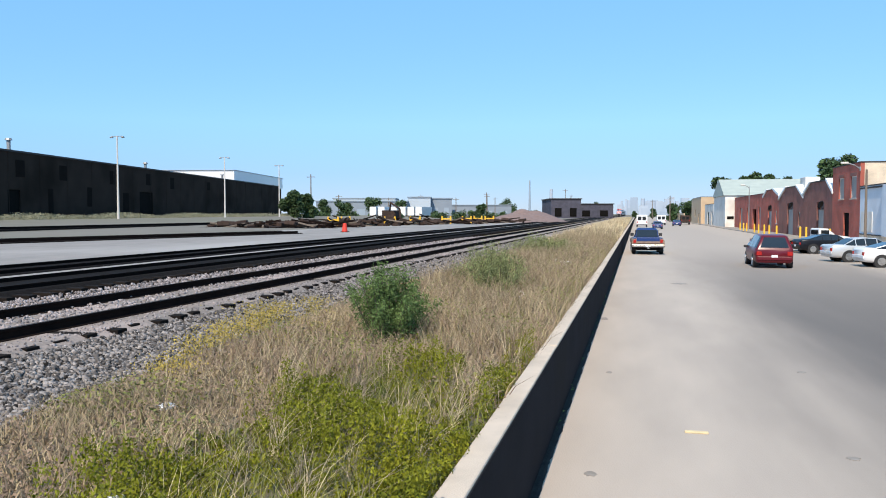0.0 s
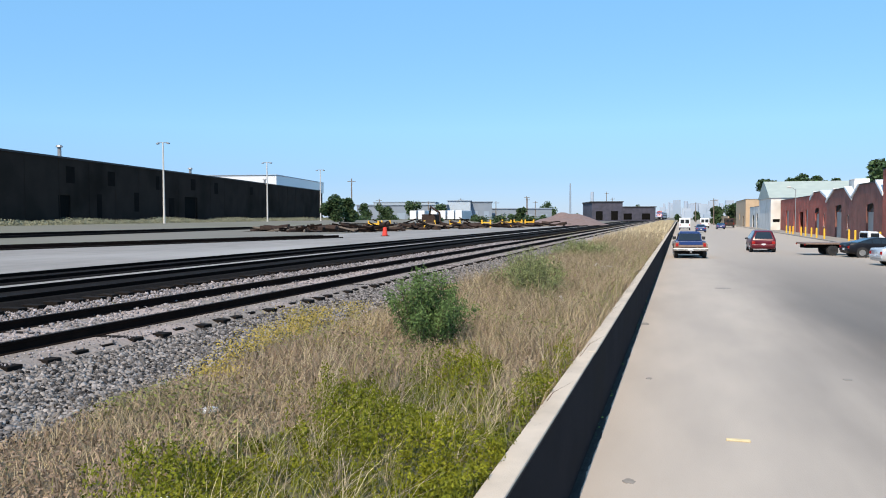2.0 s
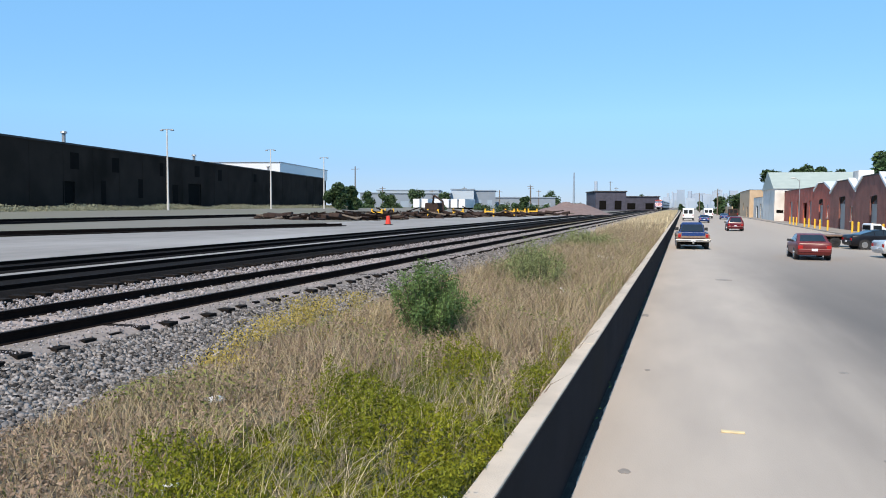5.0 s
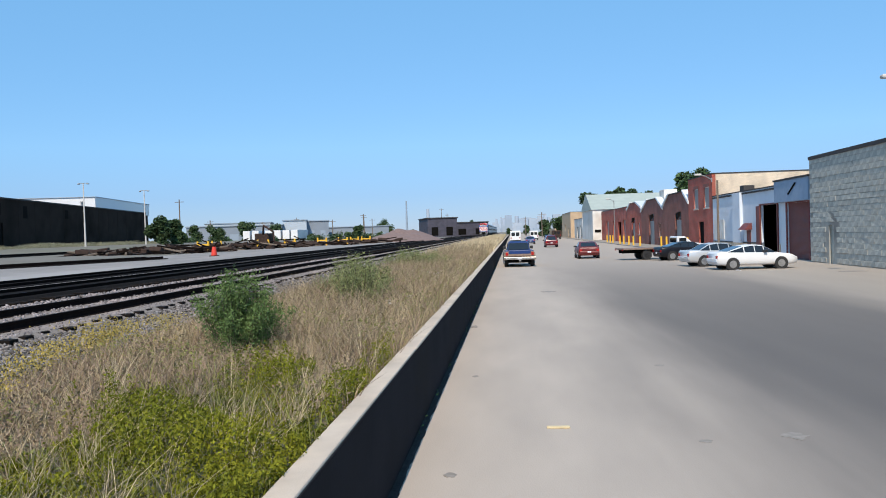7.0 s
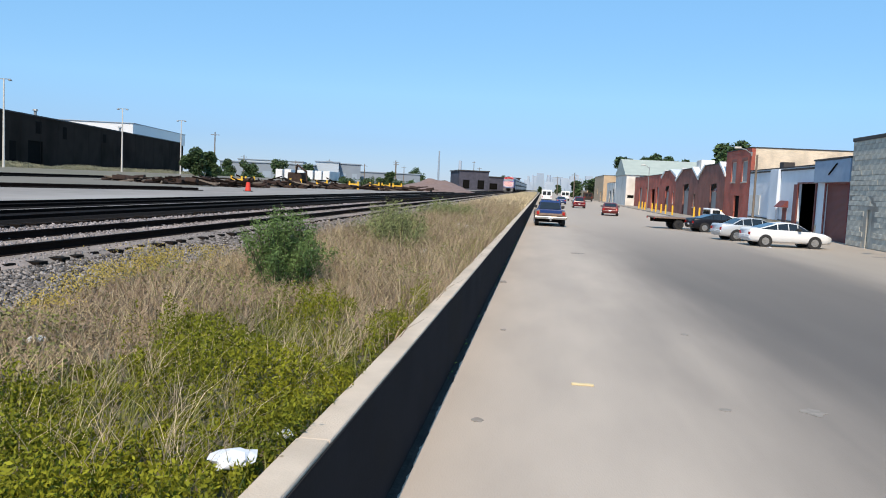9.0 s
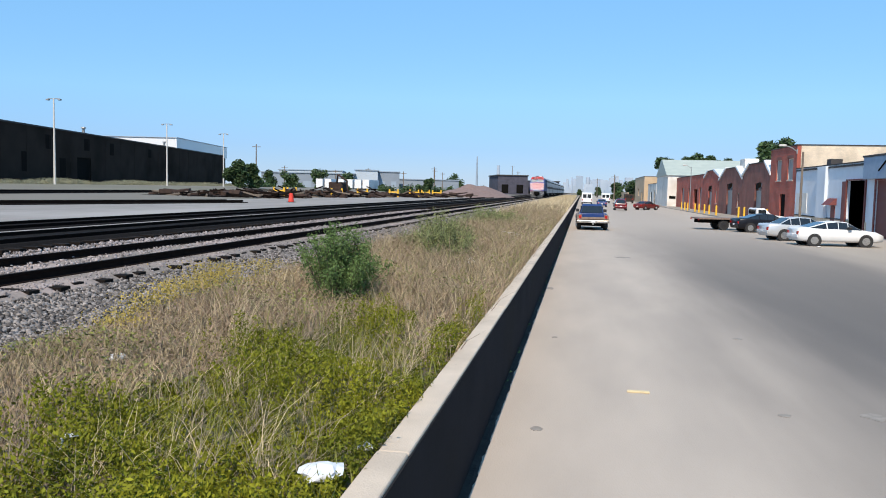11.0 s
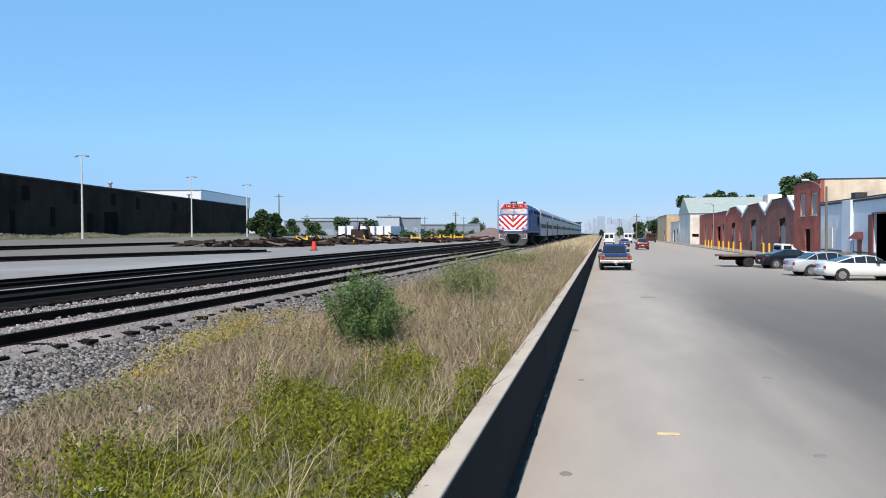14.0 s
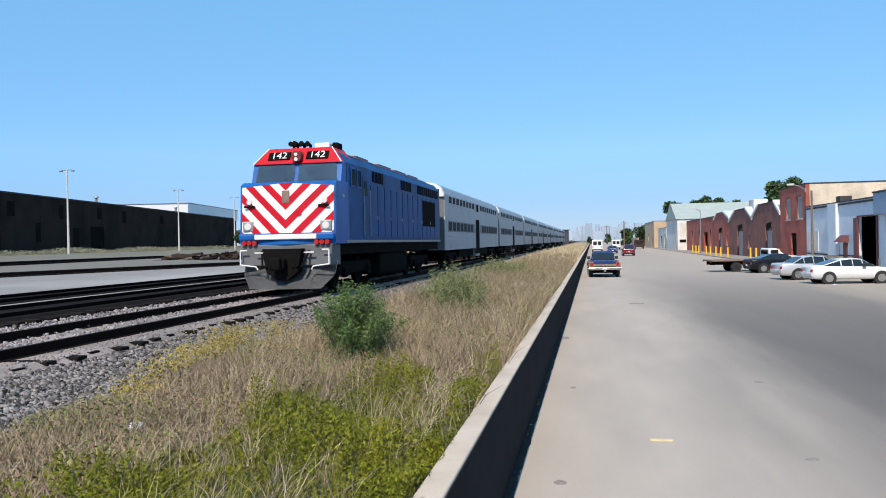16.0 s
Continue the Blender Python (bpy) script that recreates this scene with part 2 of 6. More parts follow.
M = dict(
    road=street_mat(),
    lot=mat("pale_lot", (0.35, 0.31, 0.26), (0.28, 0.25, 0.22), 0.8, 0.92, bump=0.2, bscale=50, stain=(0.20, 0.18, 0.165), sscale=0.2),
    wall=mat("wall_concrete", (0.60, 0.50, 0.40), (0.51, 0.425, 0.34), 3.5, 0.9, bump=0.3, bscale=70, stain=(0.42, 0.35, 0.28), sscale=0.9),
    # the wall face's shade is painted dark into this colour
    faceshade=mat("shaded_wall_face", (0.028, 0.028, 0.032), (0.021, 0.021, 0.024), 1.2, 0.95, bump=0.15, bscale=30, stain=(0.026, 0.025, 0.025), sscale=0.6, spec=0.03),
    soil=mat("dry_soil", (0.20, 0.15, 0.095), (0.12, 0.10, 0.06), 1.5, 0.95, bump=0.5, bscale=20, stain=(0.12, 0.12, 0.05), sscale=0.5),
    far=mat("far_ground", (0.19, 0.172, 0.145), (0.14, 0.13, 0.105), 0.05, 0.95, stain=(0.13, 0.14, 0.07), sscale=0.01),
    yard=mat("yard_gravel", (0.27, 0.248, 0.232), (0.21, 0.195, 0.182), 1.2, 0.95, bump=0.3, bscale=30, stain=(0.34, 0.32, 0.305), sscale=0.12, stretch=(1, 0.4, 1)),
    ballast=mat("ballast_bed", (0.27, 0.23, 0.20), (0.17, 0.145, 0.128), 22, 0.95, bump=0.9, bscale=14, stain=(0.40, 0.32, 0.29), sscale=0.5),
    stone=mat("ballast_stone", (0.235, 0.215, 0.205), (0.105, 0.096, 0.093), 9, 0.95, island=0.9, spec=0.15),
    # dirt blackened to carry the wall's shadow at its foot
    dirtshade=mat("shadowed_gutter_dirt", (0.045, 0.041, 0.038), (0.026, 0.024, 0.022), 6, 0.95, bump=0.5, bscale=30, spec=0.2),
    # pale blue base stands in for the sky mirrored in the glass
    windscreen=mat("sky_tinted_windscreen", (0.10, 0.17, 0.24), (0.07, 0.12, 0.18), 1, 0.12, spec=0.8),
    greyblock=mat("weathered_grey_panels", (0.25, 0.29, 0.34), (0.19, 0.23, 0.28), 0.1, 0.9, stain=(0.16, 0.19, 0.23), sscale=0.05),
    palestone=mat("pale_ballast_stone", (0.31, 0.275, 0.275), (0.18, 0.16, 0.16), 9, 0.95, island=0.6),
    tie=mat("creosoted_timber", (0.018, 0.014, 0.012), (0.010, 0.008, 0.007), 6, 0.95, bump=0.5, bscale=25, obrand=0.25, stretch=(0.2, 1, 1), spec=0.1),
    rail=mat("rusty_rail", (0.016, 0.010, 0.008), (0.010, 0.007, 0.006), 5, 0.9, spec=0.05),
    railtop=mat("worn_rail_top", (0.045, 0.036, 0.032), (0.03, 0.025, 0.022), 8, 0.8, 0.1, spec=0.2),
    steel=mat("galvanised_steel", (0.36, 0.36, 0.36), (0.28, 0.28, 0.28), 4, 0.5, 0.5),
    paleconc=mat("pale_pole", (0.62, 0.60, 0.56), (0.52, 0.50, 0.47), 3, 0.8),
    wood=mat("weathered_wood", (0.20, 0.16, 0.125), (0.13, 0.105, 0.085), 6, 0.9, bump=0.3, stretch=(1, 1, 0.1)),
    tyre=mat("tyre_rubber", (0.022, 0.022, 0.023), (0.03, 0.03, 0.03), 9, 0.85),
    rim=mat("alloy", (0.55, 0.56, 0.57), None, 6, 0.35, 0.9),
    chrome=mat("bumper_chrome", (0.6, 0.58, 0.55), (0.35, 0.28, 0.22), 8, 0.3, 0.9),
    glass=mat("dark_glass", (0.018, 0.022, 0.026), (0.012, 0.014, 0.017), 1, 0.06, spec=0.8),
    black=mat("black_steel", (0.006, 0.006, 0.006), (0.010, 0.009, 0.008), 3, 0.9, spec=0.05),
    coachglass=mat("coach_glass", (0.02, 0.024, 0.028), (0.014, 0.017, 0.02), 1, 0.6, spec=0.1),
    blacktrim=mat("black_plastic", (0.02, 0.02, 0.022), None, 3, 0.6),
    tail=mat("tail_lamp_red", (0.42, 0.015, 0.012), None, 3, 0.2),
    lens=mat("lamp_lens", (0.75, 0.73, 0.68), None, 3, 0.15),
    plate=mat("plate_white", (0.75, 0.76, 0.78), None, 3, 0.5),
    vanred=mat("red_paint", (0.115, 0.006, 0.014), (0.10, 0.005, 0.012), 2, 0.28),
    maroon=mat("maroon_paint", (0.15, 0.022, 0.020), (0.13, 0.019, 0.018), 2, 0.35),
    white=mat("white_paint", (0.74, 0.75, 0.76), (0.69, 0.70, 0.71), 2, 0.3),
    silver=mat("silver_paint", (0.62, 0.64, 0.66), (0.56, 0.58, 0.60), 2, 0.3, 0.35),
    navyblack=mat("black_paint", (0.008, 0.009, 0.014), None, 2, 0.35, spec=0.3),
    truckblue=mat("blue_paint", (0.010, 0.04, 0.17), (0.008, 0.03, 0.13), 3, 0.35),
    rusttan=mat("tan_rusty_paint", (0.27, 0.195, 0.15), (0.16, 0.105, 0.08), 5, 0.6),
    locoblue=mat("loco_blue", (0.006, 0.12, 0.42), (0.005, 0.095, 0.34), 1.5, 0.45, stain=(0.006, 0.04, 0.15), sscale=0.9, spec=0.3),
    # darker copy of the loco blue: hood-side shade painted in, with blotchy stains
    shadeblue=mat("shaded_loco_blue", (0.004, 0.075, 0.25), (0.004, 0.055, 0.18), 0.8, 0.5, stain=(0.005, 0.028, 0.085), sscale=0.7, spec=0.16),
    lococream=mat("loco_white", (0.80, 0.79, 0.77), (0.73, 0.72, 0.70), 3, 0.4),
    locored=mat("loco_red", (0.55, 0.005, 0.018), (0.48, 0.004, 0.015), 3, 0.4, spec=0.25),
    locoroof=mat("loco_roof", (0.15, 0.07, 0.09), (0.10, 0.055, 0.07), 2, 0.6),
    plow=mat("grey_plow", (0.14, 0.145, 0.15), (0.10, 0.10, 0.105), 2, 0.6),
    stainless=ribbed_mat("ribbed_stainless", (0.42, 0.43, 0.44), (0.34, 0.35, 0.36), "Z", 42, 0.42, 0.55, 0.5),
    smoothsteel=mat("smooth_stainless", (0.62, 0.63, 0.64), (0.54, 0.55, 0.56), 1.0, 0.35, 0.7),
    greyband=mat("coach_grey", (0.17, 0.175, 0.18), (0.13, 0.135, 0.14), 2, 0.5),
    brick=brick_mat("red_brick", (0.52, 0.095, 0.06), (0.41, 0.075, 0.048), (0.36, 0.16, 0.12), 0.22, 0.075),
    brickdark=brick_mat("dark_brick", (0.31, 0.095, 0.07), (0.21, 0.07, 0.055), (0.23, 0.13, 0.105), 0.22, 0.075),
    beige=brick_mat("beige_brick", (0.84, 0.70, 0.53), (0.76, 0.62, 0.46), (0.62, 0.53, 0.42), 0.22, 0.075),
    block=mat("rough_blocks", (0.58, 0.56, 0.49), (0.45, 0.435, 0.38), 5, 0.95, bump=0.9, bscale=14, stain=(0.30, 0.29, 0.26), sscale=0.35, obrand=0.07, spec=0.2),
    mortar=mat("grey_mortar", (0.46, 0.445, 0.395), (0.36, 0.35, 0.31), 2, 0.95, bump=0.4, bscale=30, stain=(0.22, 0.21, 0.19), sscale=0.4),
    brownwall=mat("brown_cladding", (0.043, 0.032, 0.026), (0.034, 0.025, 0.021), 0.35, 0.95, bump=0.2, bscale=3, stain=(0.020, 0.015, 0.012), sscale=0.12, spec=0.05),
    boards=mat("dark_window_boards", (0.014, 0.011, 0.010), (0.010, 0.008, 0.007), 1.0, 0.95, spec=0.05),
    # distance haze is tinted into the city's base colour
    skyline=mat("haze_tinted_city", (0.42, 0.48, 0.56), (0.30, 0.37, 0.46), 0.01, 0.95),
    bluesheet=ribbed_mat("pale_blue_sheet", (0.70, 0.76, 0.83), (0.62, 0.68, 0.75), "Y", 16, 0.6),
    bluedark=mat("blue_fascia", (0.28, 0.37, 0.49), (0.23, 0.31, 0.42), 2, 0.6),
    whitewall=mat("white_render", (0.75, 0.73, 0.69), (0.66, 0.64, 0.60), 1.0, 0.85, stain=(0.55, 0.52, 0.47), sscale=0.3),
    tanwall=mat("tan_render", (0.55, 0.41, 0.27), (0.48, 0.35, 0.23), 0.8, 0.85),
    greyroof=mat("pale_green_roof", (0.40, 0.45, 0.41), (0.34, 0.39, 0.36), 0.6, 0.8),
    darkroof=mat("roof_felt", (0.06, 0.055, 0.055), (0.045, 0.042, 0.042), 1, 0.9),
    doorgrey=ribbed_mat("grey_door", (0.34, 0.33, 0.315), (0.28, 0.27, 0.26), "Z", 20, 0.6),
    doorbrown=ribbed_mat("brown_door", (0.17, 0.035, 0.03), (0.12, 0.026, 0.022), "Z", 26, 0.6),
    doorred=mat("red_frame", (0.20, 0.03, 0.026), (0.15, 0.025, 0.022), 2, 0.6),
    yellow=mat("safety_yellow", (0.85, 0.50, 0.04), (0.75, 0.42, 0.04), 4, 0.6),
    orange=mat("cone_orange", (0.72, 0.05, 0.03), (0.6, 0.045, 0.025), 3, 0.6),
    mound=mat("gravel_mound", (0.22, 0.155, 0.14), (0.17, 0.12, 0.11), 2, 0.95, bump=0.9, bscale=6),
    junk=mat("rusty_scrap", (0.065, 0.042, 0.034), (0.032, 0.024, 0.021), 3, 0.9, spec=0.15),
    # next three: distance haze mixed into the base colours
    darkbldg=brick_mat("haze_tinted_brick", (0.075, 0.07, 0.10), (0.055, 0.055, 0.08), (0.07, 0.07, 0.09), 0.22, 0.075),
    hazeblue=mat("haze_tinted_grey", (0.30, 0.36, 0.43), (0.24, 0.30, 0.37), 0.05, 0.95),
    hazelight=mat("haze_tinted_pale", (0.46, 0.52, 0.58), (0.38, 0.45, 0.52), 0.05, 0.95),
    leaf=mat("tree_leaf", (0.045, 0.085, 0.025), (0.03, 0.06, 0.018), 0.8, 0.7, island=0.5),
    bushleaf=mat("bush_leaf", (0.125, 0.19, 0.06), (0.075, 0.125, 0.04), 3, 0.75, island=0.4, spec=0.2),
    greybush=mat("grey_green_leaf", (0.20, 0.225, 0.085), (0.14, 0.165, 0.062), 3, 0.8, island=0.35),
    scrub=mat("dusty_scrub_leaf", (0.25, 0.25, 0.17), (0.17, 0.175, 0.115), 0.3, 0.9, island=0.3),
    weedleaf=mat("weed_leaf", (0.20, 0.20, 0.012), (0.09, 0.108, 0.010), 1.3, 0.75, island=0.35, spec=0.2),
    dry=mat("dry_grass", (0.41, 0.325, 0.195), (0.27, 0.215, 0.13), 0.7, 0.85, island=0.28),
    brownstalk=mat("brown_weed", (0.29, 0.205, 0.143), (0.205, 0.148, 0.105), 1, 0.9, island=0.28),
    greenblade=mat("green_grass", (0.20, 0.205, 0.05), (0.13, 0.14, 0.035), 0.8, 0.75, island=0.4),
    goldflower=mat("golden_weed", (0.42, 0.32, 0.075), (0.30, 0.24, 0.07), 2, 0.85, island=0.25, spec=0.2),
    # bed of the two farther tracks, almost black
    darkballast=mat("near_black_ballast", (0.016, 0.014, 0.013), (0.010, 0.009, 0.009), 10, 0.95, bump=0.6, bscale=14, spec=0.05),
    pale=mat("pale_straw", (0.56, 0.46, 0.30), (0.43, 0.35, 0.22), 1, 0.85, island=0.3),
    deadstem=mat("dead_stem", (0.30, 0.25, 0.18), (0.17, 0.14, 0.10), 1.5, 0.9, island=0.35),
    bark=mat("bark", (0.09, 0.07, 0.055), (0.06, 0.045, 0.035), 5, 0.9, bump=0.5),
    litter=mat("white_litter", (0.78, 0.78, 0.80), (0.66, 0.67, 0.69), 6, 0.6),
    lath=mat("pale_lath", (0.66, 0.54, 0.32), (0.57, 0.46, 0.27), 9, 0.7),
    stainmat=mat("oil_patch", (0.20, 0.18, 0.16), (0.30, 0.27, 0.24), 9, 0.85),
    headlamp=glow_mat("head_lamp_glow", (1.0, 0.86, 0.62), 4.0),
    digits=mat("digit_white", (0.8, 0.8, 0.78), None, 4, 0.5),
)


# ---- mesh helpers ----
def link_mesh(name, bm, material, smooth=False):
    me = bpy.data.meshes.new(name)
    bm.normal_update()
    bm.to_mesh(me)
    bm.free()
    me.materials.append(material)
    if smooth:
        me.polygons.foreach_set("use_smooth", [True] * len(me.polygons))
    return me


def part(name, bm, material, parent, label="", smooth=False):
    ob = new(name, link_mesh(name, bm, material, smooth))
    ob.parent = parent
    return tagged(ob, label)


def single(name, bm, material, label, category, group="", kind="", smooth=False):
    return tagged(new(name, link_mesh(name, bm, material, smooth)), label, category, group, kind)


def thing(name, m, label, category, group="", kind=""):
    ob = new(name)
    ob.matrix_world = m
    return tagged(ob, label, category, group, kind)


def box(bm, x0, x1, y0, y1, z0, z1, bev=0.0):
    r = bmesh.ops.create_cube(bm, size=1)
    bmesh.ops.transform(bm, matrix=Matrix.LocRotScale(((x0 + x1) / 2, (y0 + y1) / 2, (z0 + z1) / 2), None, (abs(x1 - x0), abs(y1 - y0), abs(z1 - z0))), verts=r["verts"])
    if bev:
        es = list({e for v in r["verts"] for e in v.link_edges})
        bmesh.ops.bevel(bm, geom=es, offset=bev, segments=2, affect="EDGES", profile=0.5)
    return bm


def one(*a, **k):
    return box(bmesh.new(), *a, **k)


def cyl(bm, p, q, r0, r1=None, seg=12):
    p, q = Vector(p), Vector(q)
    d = q - p
    m = Matrix.Translation((p + q) / 2) @ d.to_track_quat("Z", "Y").to_matrix().to_4x4()
    bmesh.ops.create_cone(bm, cap_ends=True, segments=seg, radius1=r0, radius2=r0 if r1 is None else r1, depth=d.length, matrix=m)
    return bm


def prism(bm, pts, axis, a, b):
    """A polygon extruded along an axis: pts are the two other coordinates in order."""
    def put(u, v, w):
        return {"x": (w, u, v), "y": (u, w, v), "z": (u, v, w)}[axis]
    lo, hi = [bm.verts.new(put(u, v, a)) for u, v in pts], [bm.verts.new(put(u, v, b)) for u, v in pts]
    n = len(pts)
    bm.faces.new(lo)
    bm.faces.new(hi[::-1])
    for i in range(n):
        bm.faces.new((lo[i], hi[i], hi[(i + 1) % n], lo[(i + 1) % n]))
    bmesh.ops.recalc_face_normals(bm, faces=bm.faces)
    return bm


def soup(name, verts, faces, material, label, category, smooth=False):
    """Many small pieces as one object of kind stuff, from arrays of triangles or quads."""
    me = bpy.data.meshes.new(name)
    nf, k = faces.shape
    me.vertices.add(len(verts))
    me.vertices.foreach_set("co", np.ascontiguousarray(verts, dtype=np.float32).ravel())
    me.loops.add(nf * k)
    me.loops.foreach_set("vertex_index", np.ascontiguousarray(faces, dtype=np.int32).ravel())
    me.polygons.add(nf)
    me.polygons.foreach_set("loop_start", np.arange(0, nf * k, k, dtype=np.int32))
    me.update(calc_edges=True)
    me.materials.append(material)
    return tagged(new(name, me), label, category, kind="stuff")


RAIL = 1.23       # rail head above the street
TRACKS = (-9.2, -14.1, -17.95)
GAUGE = 0.85      # half distance between the rail heads


# ---- ground, road, wall, tracks ----
def yard_z(x):
    """Height of the railway side: level by the tracks, a bank up to the warehouse."""
    pts = [(-400, 2.4), (-95, 2.15), (-66, 2.05), (-48, 1.3), (-24, 1.02), (-12, 0.9), (-7.3, 0.88), (-5.6, 0.90), (-5.0, 0.97), (-1.1, 0.97)]
    for (a, za), (b, zb) in zip(pts, pts[1:]):
        if x <= b:
            k = min(1, max(0, (x - a) / (b - a)))
            return za + (zb - za) * k
    return pts[-1][1]


def ground():
    bm = bmesh.new()
    xs = [-4000, -400, -95, -66, -48, -24, -12, -7.3, -5.6, -5.0, -3.3, -2.3, -1.11, -1.10, 3.0, 40, 4000]
    ys = [-400, -20] + list(range(0, 70, 2)) + [100, 200, 500, 1000, 4500]
    grid = []
    for y in ys:
        row = []
        for x in xs:
            z = yard_z(x) if x <= -1.105 else -0.06
            if -4 < x < -2 and 0 < y < 70:
                z += 0.09 * noise.noise(Vector((x * 0.4, y * 0.35, 0)))
            row.append(bm.verts.new((x + (0.0031 * max(0, min(y, 420)) if -1.3 < x < -1.0 else 0), y, z)))
        grid.append(row)
    for j in range(len(ys) - 1):
        for i in range(len(xs) - 1):
            bm.faces.new((grid[j][i], grid[j][i + 1], grid[j + 1][i + 1], grid[j + 1][i]))
    ob = single("ground", bm, M["soil"], "dry brown soil reaching to the horizon", "ground", kind="structure")
    ob.data.materials.append(M["far"])
    for f in ob.data.polygons:
        c = f.center
        if c.x < -30 or c.x > 30 or c.y > 300 or c.y < -20:
            f.material_index = 1
    return ob


ground()
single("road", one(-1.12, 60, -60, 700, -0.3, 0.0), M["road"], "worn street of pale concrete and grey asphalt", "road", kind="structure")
single("pavement", one(16.5, 19.9, 80, 400, -0.2, 0.11, bev=0.02), M["lot"], "dusty pale concrete pavement before the brick sheds", "pavement", kind="structure")
single("yard", one(-46, -19.9, -60, 150, 0.6, 1.14), M["yard"], "flat pale grey gravel yard beside the tracks", "yard", kind="structure")


def retaining_wall():
    wall = thing("retaining_wall", pose(0, 0, 0, 0, 0, -0.178), "low concrete retaining wall, its street face painted in shade", "wall", kind="structure")
    rnd = random.Random(3)
    y = -20.0
    while y < 420:
        ln = 6.1
        bm = bmesh.new()
        dx = rnd.uniform(-0.004, 0.004)
        box(bm, -1.205 + dx, -1.010 + dx, y, y + ln - 0.015, 0.2, 1.06 + rnd.uniform(-0.006, 0.006), bev=0.014)
        part("wall_cap", bm, M["wall"], wall, "pale concrete coping")
        y += ln
    part("wall_face", one(-1.018, -1.002, -20, 420, 0.0, 1.035), M["faceshade"], wall, "street face with the shade painted dark")
    return wall


retaining_wall()


def rail_profile(x):
    return [(x - 0.08, RAIL - 0.19), (x + 0.08, RAIL - 0.19), (x + 0.08, RAIL - 0.15), (x + 0.018, RAIL - 0.13), (x + 0.018, RAIL - 0.045), (x + 0.036, RAIL - 0.035),
            (x + 0.036, RAIL - 0.002), (x - 0.036, RAIL - 0.002), (x - 0.036, RAIL - 0.035), (x - 0.018, RAIL - 0.045), (x - 0.018, RAIL - 0.13), (x - 0.08, RAIL - 0.15)]


def track(cx, y0, y1, near):
    tr = thing("railway_track", pose(cx, 0, 0), "railway track with rusty rails on dark timber sleepers", "track", "railway tracks", "structure")
    for s in (-GAUGE, GAUGE):
        r = part("rail", prism(bmesh.new(), rail_profile(s), "y", y0, y1), M["rail"], tr, "rusty steel rail")
        part("rail_head", one(s - 0.034, s + 0.034, y0, y1, RAIL - 0.003, RAIL), M["railtop" if near > 100 else "rail"], r, "worn running surface")
    bm = bmesh.new()
    if near > 100:
        prism(bm, [(-2.9, 0.9), (-1.60, RAIL - 0.16), (1.48, RAIL - 0.16), (1.74, RAIL - 0.27), (3.4, 0.90)], "y", y0, y1)
    else:
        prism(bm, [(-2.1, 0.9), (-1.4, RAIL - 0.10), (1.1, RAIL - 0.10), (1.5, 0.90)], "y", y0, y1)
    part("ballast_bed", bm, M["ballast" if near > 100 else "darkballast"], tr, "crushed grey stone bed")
    mesh = link_mesh("sleeper", one(-1.66, 1.66, -0.12, 0.12, RAIL - 0.36, RAIL - 0.164, bev=0.01), M["tie"])
    rest, rnd = bmesh.new(), random.Random(int(-cx * 10))
    y, count = max(y0, 2.0), 0
    while y < min(y1, 320):
        j, a = rnd.uniform(-0.10, 0.07), rnd.uniform(-0.02, 0.02)
        if count < near:
            ob = new("sleeper", mesh)
            ob.parent = tr
            ob.matrix_basis = pose(j, y, rnd.uniform(-0.012, 0.006), 0, 0, math.degrees(a))
        else:
            box(rest, -1.5 + j, 1.5 + j, y - 0.115, y + 0.115, RAIL - 0.36, RAIL - 0.17) if count < near + 250 else None
        count += 1
        y += 0.56
    if near < count:
        tagged(part("sleepers_beyond", rest, M["tie"], tr), kind="stuff")
    else:
        rest.free()
    return tr


track(TRACKS[0], -40, 900, 220)
track(TRACKS[1], -40, 900, 60)
track(TRACKS[2], -40, 900, 60)


# ---- vehicles ----
def wheel(parent, x, y, r, w, rim="rim"):
    hub = new("wheel")
    hub.parent = parent
    hub.matrix_basis = pose(x, y, r)
    bm = cyl(bmesh.new(), (-w / 2, 0, 0), (w / 2, 0, 0), r, seg=24)
    bmesh.ops.bevel(bm, geom=[e for e in bm.edges if abs(e.verts[0].co.x - e.verts[1].co.x) < 1e-5 and len(e.link_faces) == 2 and e.calc_face_angle(0) > 0.8], offset=0.03, segments=2, affect="EDGES")
    part("tyre", bm, M["tyre"], hub, smooth=False)
    bm = bmesh.new()
    s = 1 if x > 0 else -1
    cyl(bm, (s * w * 0.35, 0, 0), (s * (w / 2 + 0.006), 0, 0), r * 0.64, seg=20)
    for k in range(5):
        a = k * 2 * math.pi / 5
        cyl(bm, (s * (w / 2 + 0.012), 0.05 * math.cos(a), 0.05 * math.sin(a)), (s * (w / 2 + 0.012), r * 0.58 * math.cos(a), r * 0.58 * math.sin(a)), 0.03, seg=6)
    part("rim", bm, M[rim], hub)
    return hub


